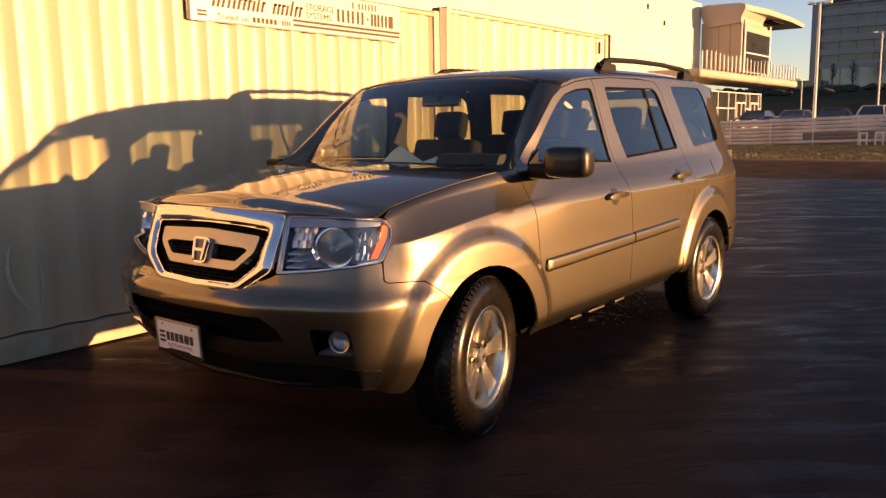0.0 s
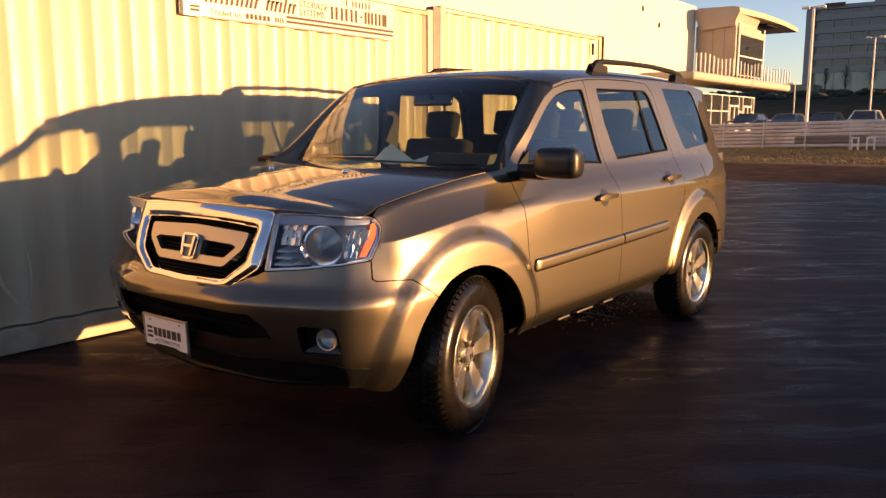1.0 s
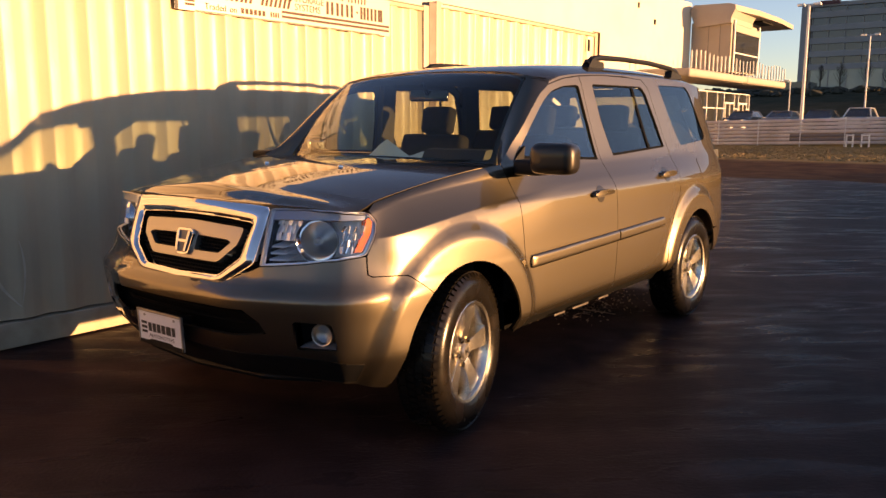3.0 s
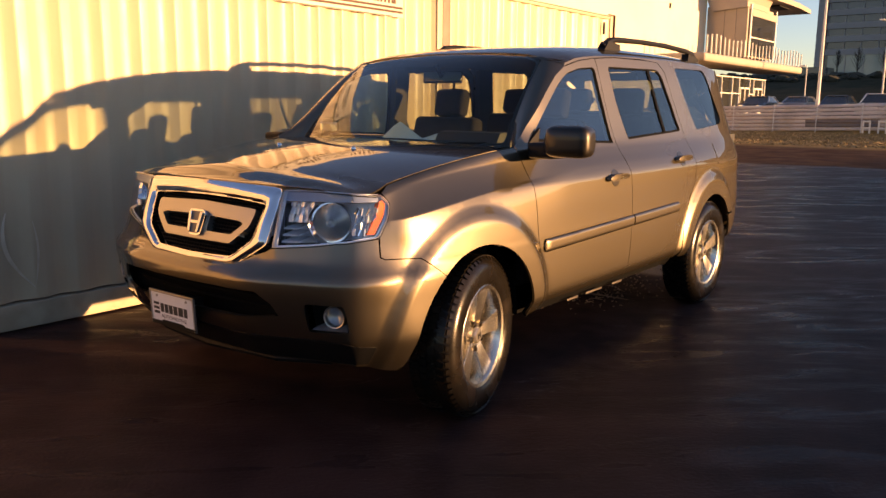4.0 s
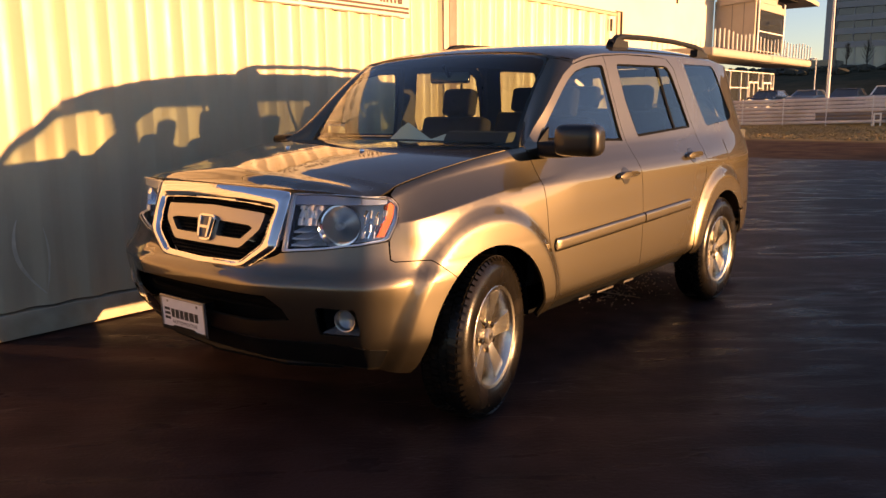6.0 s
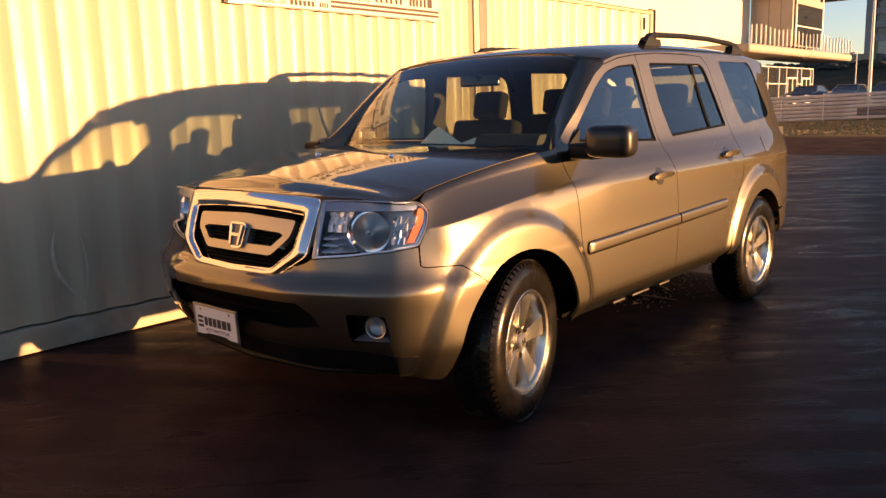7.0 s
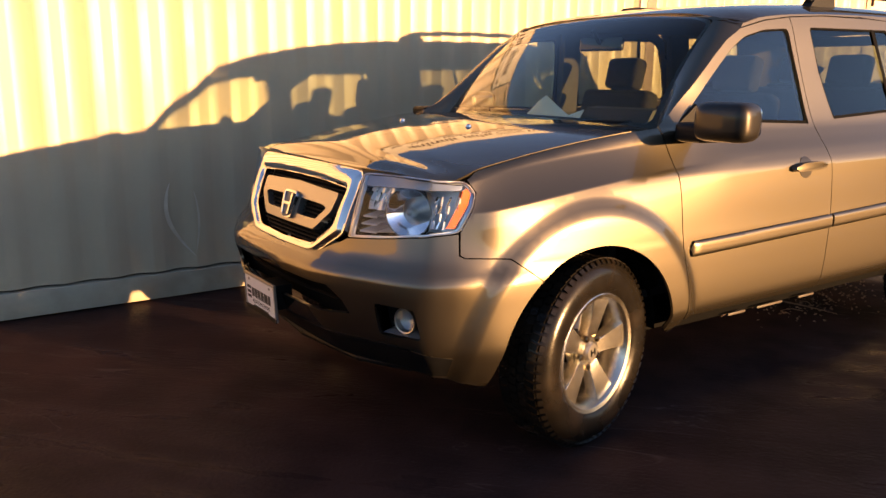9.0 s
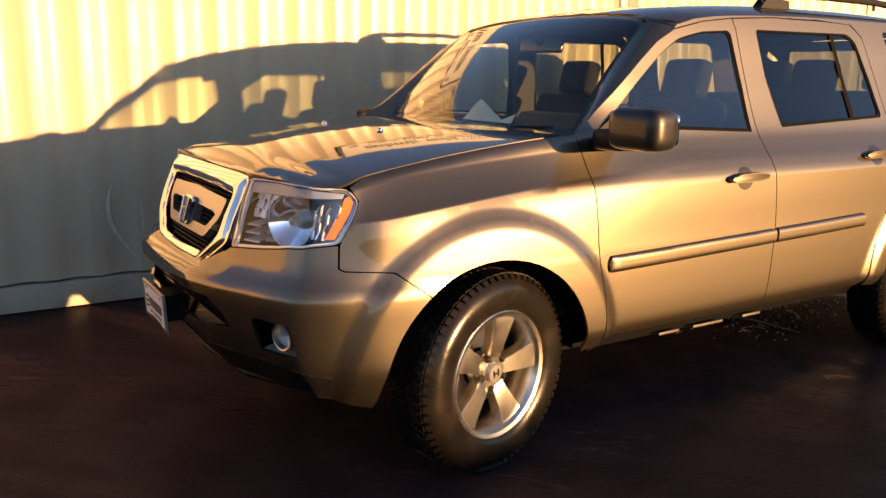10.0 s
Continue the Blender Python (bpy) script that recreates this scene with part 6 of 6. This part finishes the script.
# ---- underside ----
# only the sunlit dashes of the sill flange are built, as short brown strips
SILL_BROWN = material("muddy_sill_flange", (0.05, 0.037, 0.028), 0.5, vary=0.3, vary_scale=12)
for x0, x1 in ((0.880, 1.000), (1.087, 1.277), (1.410, 1.534)):
    for sg in (-1, 1):
        box_part("sill_flange", (x0, x1, sg * 0.892 - 0.005, sg * 0.892 + 0.005, 0.354, 0.365), SILL_BROWN, suv, 0.002)
b = bmesh.new()
box(b, -0.38, 3.55, -0.52, 0.52, 0.27, 0.32)
box(b, 0.46, 2.30, -0.76, 0.76, 0.32, 0.38)
box(b, 3.24, 3.70, -0.80, 0.80, 0.36, 0.44)
part("underbody", b, LINER, suv)
for xw in WHEELS:
    for sg in (-1, 1):
        b = bmesh.new()
        ring0, ring1 = [], []
        for a in lin(0, 180, 24):
            r = ARCH_R + 0.02
            p = (xw + r * math.cos(radians(a)), ARCH_Z + r * math.sin(radians(a)))
            ring0.append(b.verts.new((p[0], sg * 0.865, p[1])))
            ring1.append(b.verts.new((p[0], sg * 0.58, p[1])))
        for i in range(23):
            b.faces.new((ring0[i], ring0[i + 1], ring1[i + 1], ring1[i]))
        b.faces.new(ring1)
        part("wheel_well", b, LINER, suv)
# inner floor and bulkheads, dark
b = bmesh.new()
box(b, 0.30, 3.60, -0.84, 0.84, 0.50, 0.53)
box(b, 0.22, 0.26, -0.80, 0.80, 0.50, 1.12)
part("cabin_floor", b, DASH, suv)


# ---- wheels ----
def wheel(at, turn, face, roll, steer_label=""):
    """Built with its axle along z, outer face up; face is -1 for the left of the car."""
    w = group_thing("wheel", "", "", (0, 0, 0))
    w.parent = suv
    q = Matrix.Translation(at) @ pose(0, 0, 0, 0, 0, turn) @ pose(0, 0, 0, 90 if face < 0 else -90, 0, 0) @ pose(0, 0, 0, 0, 0, roll)
    w.matrix_basis = q
    if WHEEL_PARTS:
        for src, name in WHEEL_PARTS:
            o = new(name, src.data)
            o.parent = w
            o.matrix_basis = src.matrix_basis
            if "label" in src:
                o["label"] = src["label"]
            for ch in src.children:
                k2 = new(ch.name.split(".")[0], ch.data)
                k2.parent = o
                k2.matrix_basis = ch.matrix_basis
        return w
    R = 0.363
    tyre = part("tyre", lathe(bmesh.new(), [(0.222, 0.088), (0.236, 0.100), (0.262, 0.108), (0.296, 0.110), (0.316, 0.106), (0.333, 0.097), (0.346, 0.083), (0.354, 0.066), (0.355, -0.070), (0.346, -0.092), (0.30, -0.105), (0.238, -0.104), (0.222, -0.088)], 72, closed=True), RUBBER, w, "worn wet black tyre", smooth=True)
    # tread: rows of blocks, and shoulder lugs
    b = bmesh.new()
    n = 66
    for i in range(n):
        a = 360 / n * i
        for h, wd, sk, off in ((-0.058, 0.036, 10, 0), (-0.020, 0.032, -12, 0.5), (0.018, 0.032, 12, 0), (0.058, 0.038, -10, 0.5)):
            m = pose(0, 0, 0, 0, 0, a + off * 360 / n) @ Matrix.Translation((0.355, 0, h)) @ pose(0, 0, 0, sk, 0, 0)
            box(b, 0, R - 0.355, -0.0125, 0.0125, -wd / 2, wd / 2, m=m)
        for sgn in (-1, 1):
            m = pose(0, 0, 0, 0, 0, a + 180 / n) @ Matrix.Translation((0.346, 0, 0.079 if sgn > 0 else -0.080)) @ pose(0, 0, 0, 0, sgn * 42, 0)
            box(b, -0.012, 0.0065, -0.0105, 0.0105, -0.012, 0.012, m=m)
    tread = part("tread", b, RUBBER, w)
    rim = part("rim", lathe(bmesh.new(), [(0.205, -0.085), (0.196, -0.03), (0.193, 0.05), (0.205, 0.082), (0.214, 0.094), (0.228, 0.098), (0.2335, 0.094), (0.231, 0.086), (0.222, 0.078), (0.212, -0.085)], 72, closed=True), ALLOY, w, "silver alloy rim", smooth=True)
    # five broad spokes
    b0 = bmesh.new()
    top = [(0.050, -0.030, 0.060), (0.050, 0.030, 0.060), (0.10, 0.031, 0.066), (0.16, 0.041, 0.074), (0.207, 0.056, 0.081), (0.207, -0.056, 0.081), (0.16, -0.041, 0.074), (0.10, -0.031, 0.066)]
    vs = [b0.verts.new(p) for p in top]
    ws = [b0.verts.new((p[0], p[1] * 1.18, p[2] - 0.040)) for p in top]
    f = b0.faces.new(vs)
    for i in range(8):
        b0.faces.new((vs[i], ws[i], ws[(i + 1) % 8], vs[(i + 1) % 8]))
    b0.faces.new(ws[::-1])
    bmesh.ops.bevel(b0, geom=list(f.edges), offset=0.006, segments=2, profile=0.6, affect='EDGES')
    spoke = part("spoke", b0, ALLOY, w, smooth=True)
    spokes = [spoke]
    for i in range(1, 5):
        spokes.append(share("spoke", spoke, pose(0, 0, 0, 0, 0, 72 * i), w))
    hub = part("hub", lathe(bmesh.new(), [(0.070, 0.0), (0.074, 0.046), (0.068, 0.058), (0.040, 0.061), (0.036, 0.060)], 40), ALLOY, w, smooth=True)
    cap = part("centre_cap", lathe(bmesh.new(), [(0.036, 0.050), (0.036, 0.068), (0.031, 0.074), (0.0, 0.075)], 32), SATIN, w, "satin centre cap", smooth=True)
    b = bmesh.new()
    for x0, x1, y0, y1 in ((-0.014, -0.008, -0.013, 0.013), (0.008, 0.014, -0.013, 0.013), (-0.008, 0.008, -0.003, 0.003)):
        box(b, x0, x1, y0, y1, 0.0748, 0.077)
    mark = part("cap_mark", b, BLACK, w)
    nut = part("lug_nut", lathe(bmesh.new(), [(0.020, 0.050), (0.020, 0.056), (0.0145, 0.057), (0.0145, 0.076), (0.009, 0.081), (0.0, 0.082)], 6, Matrix.Translation((0.060, 0, -0.012))), NUT, w)
    nuts = [nut] + [share("lug_nut", nut, pose(0, 0, 0, 0, 0, 72 * i), w) for i in range(1, 5)]
    for o in nuts:
        o.matrix_basis = pose(0, 0, 0, 0, 0, 36) @ o.matrix_basis
    disc = part("brake_disc", lathe(bmesh.new(), [(0.07, -0.02), (0.15, -0.02), (0.15, -0.045), (0.07, -0.045)], 40, closed=True), SATIN, w)
    drum = part("barrel_back", lathe(bmesh.new(), [(0.0, -0.07), (0.20, -0.07), (0.20, -0.074), (0.0, -0.074)], 32), LINER, w)
    WHEEL_PARTS.extend([(tyre, "tyre"), (rim, "rim"), (hub, "hub"), (cap, "centre_cap"), (disc, "brake_disc"), (tread, "tread"), (mark, "cap_mark"), (drum, "barrel_back")] + [(o, "spoke") for o in spokes] + [(o, "lug_nut") for o in nuts])
    return w


WHEEL_PARTS = []
wheel((0.014, -0.855, 0.363), 11.5, -1, 8)
wheel((0.0, 0.855, 0.363), 11.5, 1, 5)
wheel((2.775, -0.865, 0.363), 0, -1, 22)
wheel((2.775, 0.865, 0.363), 0, 1, 40)


# ---- inside ----
def seat(x, y, w, label, bench=False, base=0.80):
    s = group_thing("seat", "", "", (0, 0, 0))
    s.parent = suv
    s["label"] = label
    t = pose(0, 0, 0, 0, 14, 0)
    at = Matrix.Translation((x, y, base))
    part("cushion", box(bmesh.new(), -0.50, 0.05, -w / 2, w / 2, -0.20, 0.0, 0.05, 3, at), CLOTH, s, smooth=True)
    back = part("backrest", box(bmesh.new(), 0.0, 0.13, -w / 2, w / 2, -0.05, 0.53, 0.055, 3, at @ t), CLOTH, s, smooth=True)
    for yy in ((0.0,) if not bench else (-w * 0.33, w * 0.33)):
        h = part("headrest", box(bmesh.new(), 0.02, 0.125, yy - 0.12, yy + 0.12, 0.535, 0.72, 0.05, 4, at @ t), CLOTH, s, smooth=True)
        for d in (-0.06, 0.06):
            part("headrest_post", tube(bmesh.new(), [at @ t @ Vector((0.07, yy + d, 0.47)), at @ t @ Vector((0.07, yy + d, 0.56))], 0.006, 6), CHROME, s)


seat(1.30, -0.38, 0.52, "dark cloth front seat with headrest")
seat(1.30, 0.38, 0.52, "dark cloth front seat with headrest")
seat(2.22, 0.0, 1.35, "dark cloth bench seat", True, 0.82)
seat(3.02, 0.0, 1.15, "dark cloth rear bench", True, 0.84)
b = bmesh.new()
prism(b, [(0.36, 0.70), (0.30, 1.10), (0.44, 1.145), (0.58, 1.165), (0.68, 1.155), (0.80, 1.07), (0.82, 0.92), (0.72, 0.70)], -0.80, 0.80, pose(0, 0, 0, 90), bevel=0.02)
dash = part("dashboard", b, DASH, suv, "dark vinyl dashboard", smooth=True)
b = bmesh.new()
prism(b, [(0.62, 1.14), (0.80, 1.06), (0.88, 1.12), (0.74, 1.240), (0.68, 1.235)], 0.18, 0.58, pose(0, 0, 0, 90), bevel=0.01)
part("instrument_hood", b, DASH, dash, smooth=True)
m = Matrix.Translation((0.95, -0.38, 1.05)) @ pose(0, 0, 0, 0, -62, 0)
b = bmesh.new()
pts = [m @ Vector((0.185 * math.cos(a), 0.185 * math.sin(a), 0)) for a in lin(0, 2 * math.pi, 33)]
tube(b, pts, 0.015, 8)
sw = part("steering_wheel", b, BLACK, suv, smooth=True)
part("wheel_boss", lathe(bmesh.new(), [(0.075, -0.03), (0.07, 0.0), (0.0, 0.015)], 20, m), BLACK, sw, smooth=True)
for a in (0, 180, 270):
    part("wheel_arm", tube(bmesh.new(), [m @ Vector((0, 0, -0.01)), m @ Vector((0.18 * math.cos(radians(a)), 0.18 * math.sin(radians(a)), 0))], 0.016, 6), BLACK, sw)
mr = part("inside_mirror", box(bmesh.new(), -0.012, 0.02, -0.125, 0.125, -0.034, 0.034, 0.015, 3, Matrix.Translation((0.93, 0.0, 1.535)) @ pose(0, 0, 0, 0, 8, 12)), BLACK_GLOSS, suv, smooth=True)
part("mirror_stem", tube(bmesh.new(), [(0.87, 0, 1.60), (0.92, 0, 1.54)], 0.012, 6), BLACK, mr)
# door trims and inner pillars
for sg in (-1, 1):
    b = bmesh.new()
    box(b, 0.50, 2.35, sg * 0.835 - 0.02, sg * 0.835 + 0.02, 0.52, 1.16)
    box(b, 2.35, 3.5, sg * 0.835 - 0.02, sg * 0.835 + 0.02, 0.78, 1.18)
    part("door_trim", b, DASH, suv)
    for x0, x1 in (((1.42, 1.56), (1.345, 1.47)), ((2.47, 2.66), (2.28, 2.46))):
        b = bmesh.new()
        lo, hi = 0.850, 0.735
        vs = [b.verts.new(p) for p in ((x0[0], sg * lo, 1.15), (x0[1], sg * lo, 1.15), (x1[1], sg * hi, 1.64), (x1[0], sg * hi, 1.64))]
        b.faces.new(vs)
        ex = bmesh.ops.extrude_face_region(b, geom=b.faces[:])
        bmesh.ops.translate(b, vec=(0, -sg * 0.03, 0), verts=[v for v in ex["geom"] if isinstance(v, bmesh.types.BMVert)])
        part("pillar_trim", b, HEADLINER, suv)
# a sheet of paper leaning on the dashboard
PAPER_Y = (0.23, -0.20)
b = bmesh.new()
g = []
for i in range(9):
    row = []
    for j in range(5):
        a, t = PAPER_Y[0] + (PAPER_Y[1] - PAPER_Y[0]) * i / 8, j / 4
        top = float(np.interp(a, [-0.20, -0.09, 0.08, 0.23], [0.060, 0.028, 0.125, 0.008]))
        row.append(b.verts.new((0.60 + 0.04 * t, a, 1.166 + top * t)))
    g.append(row)
for i in range(8):
    for j in range(4):
        b.faces.new((g[i][j], g[i + 1][j], g[i + 1][j + 1], g[i][j + 1]))
paper = part("paper_sheet", b, PAPER, None, smooth=True)
tagged(paper, "white curled paper sheet lying on the dashboard", "paper")
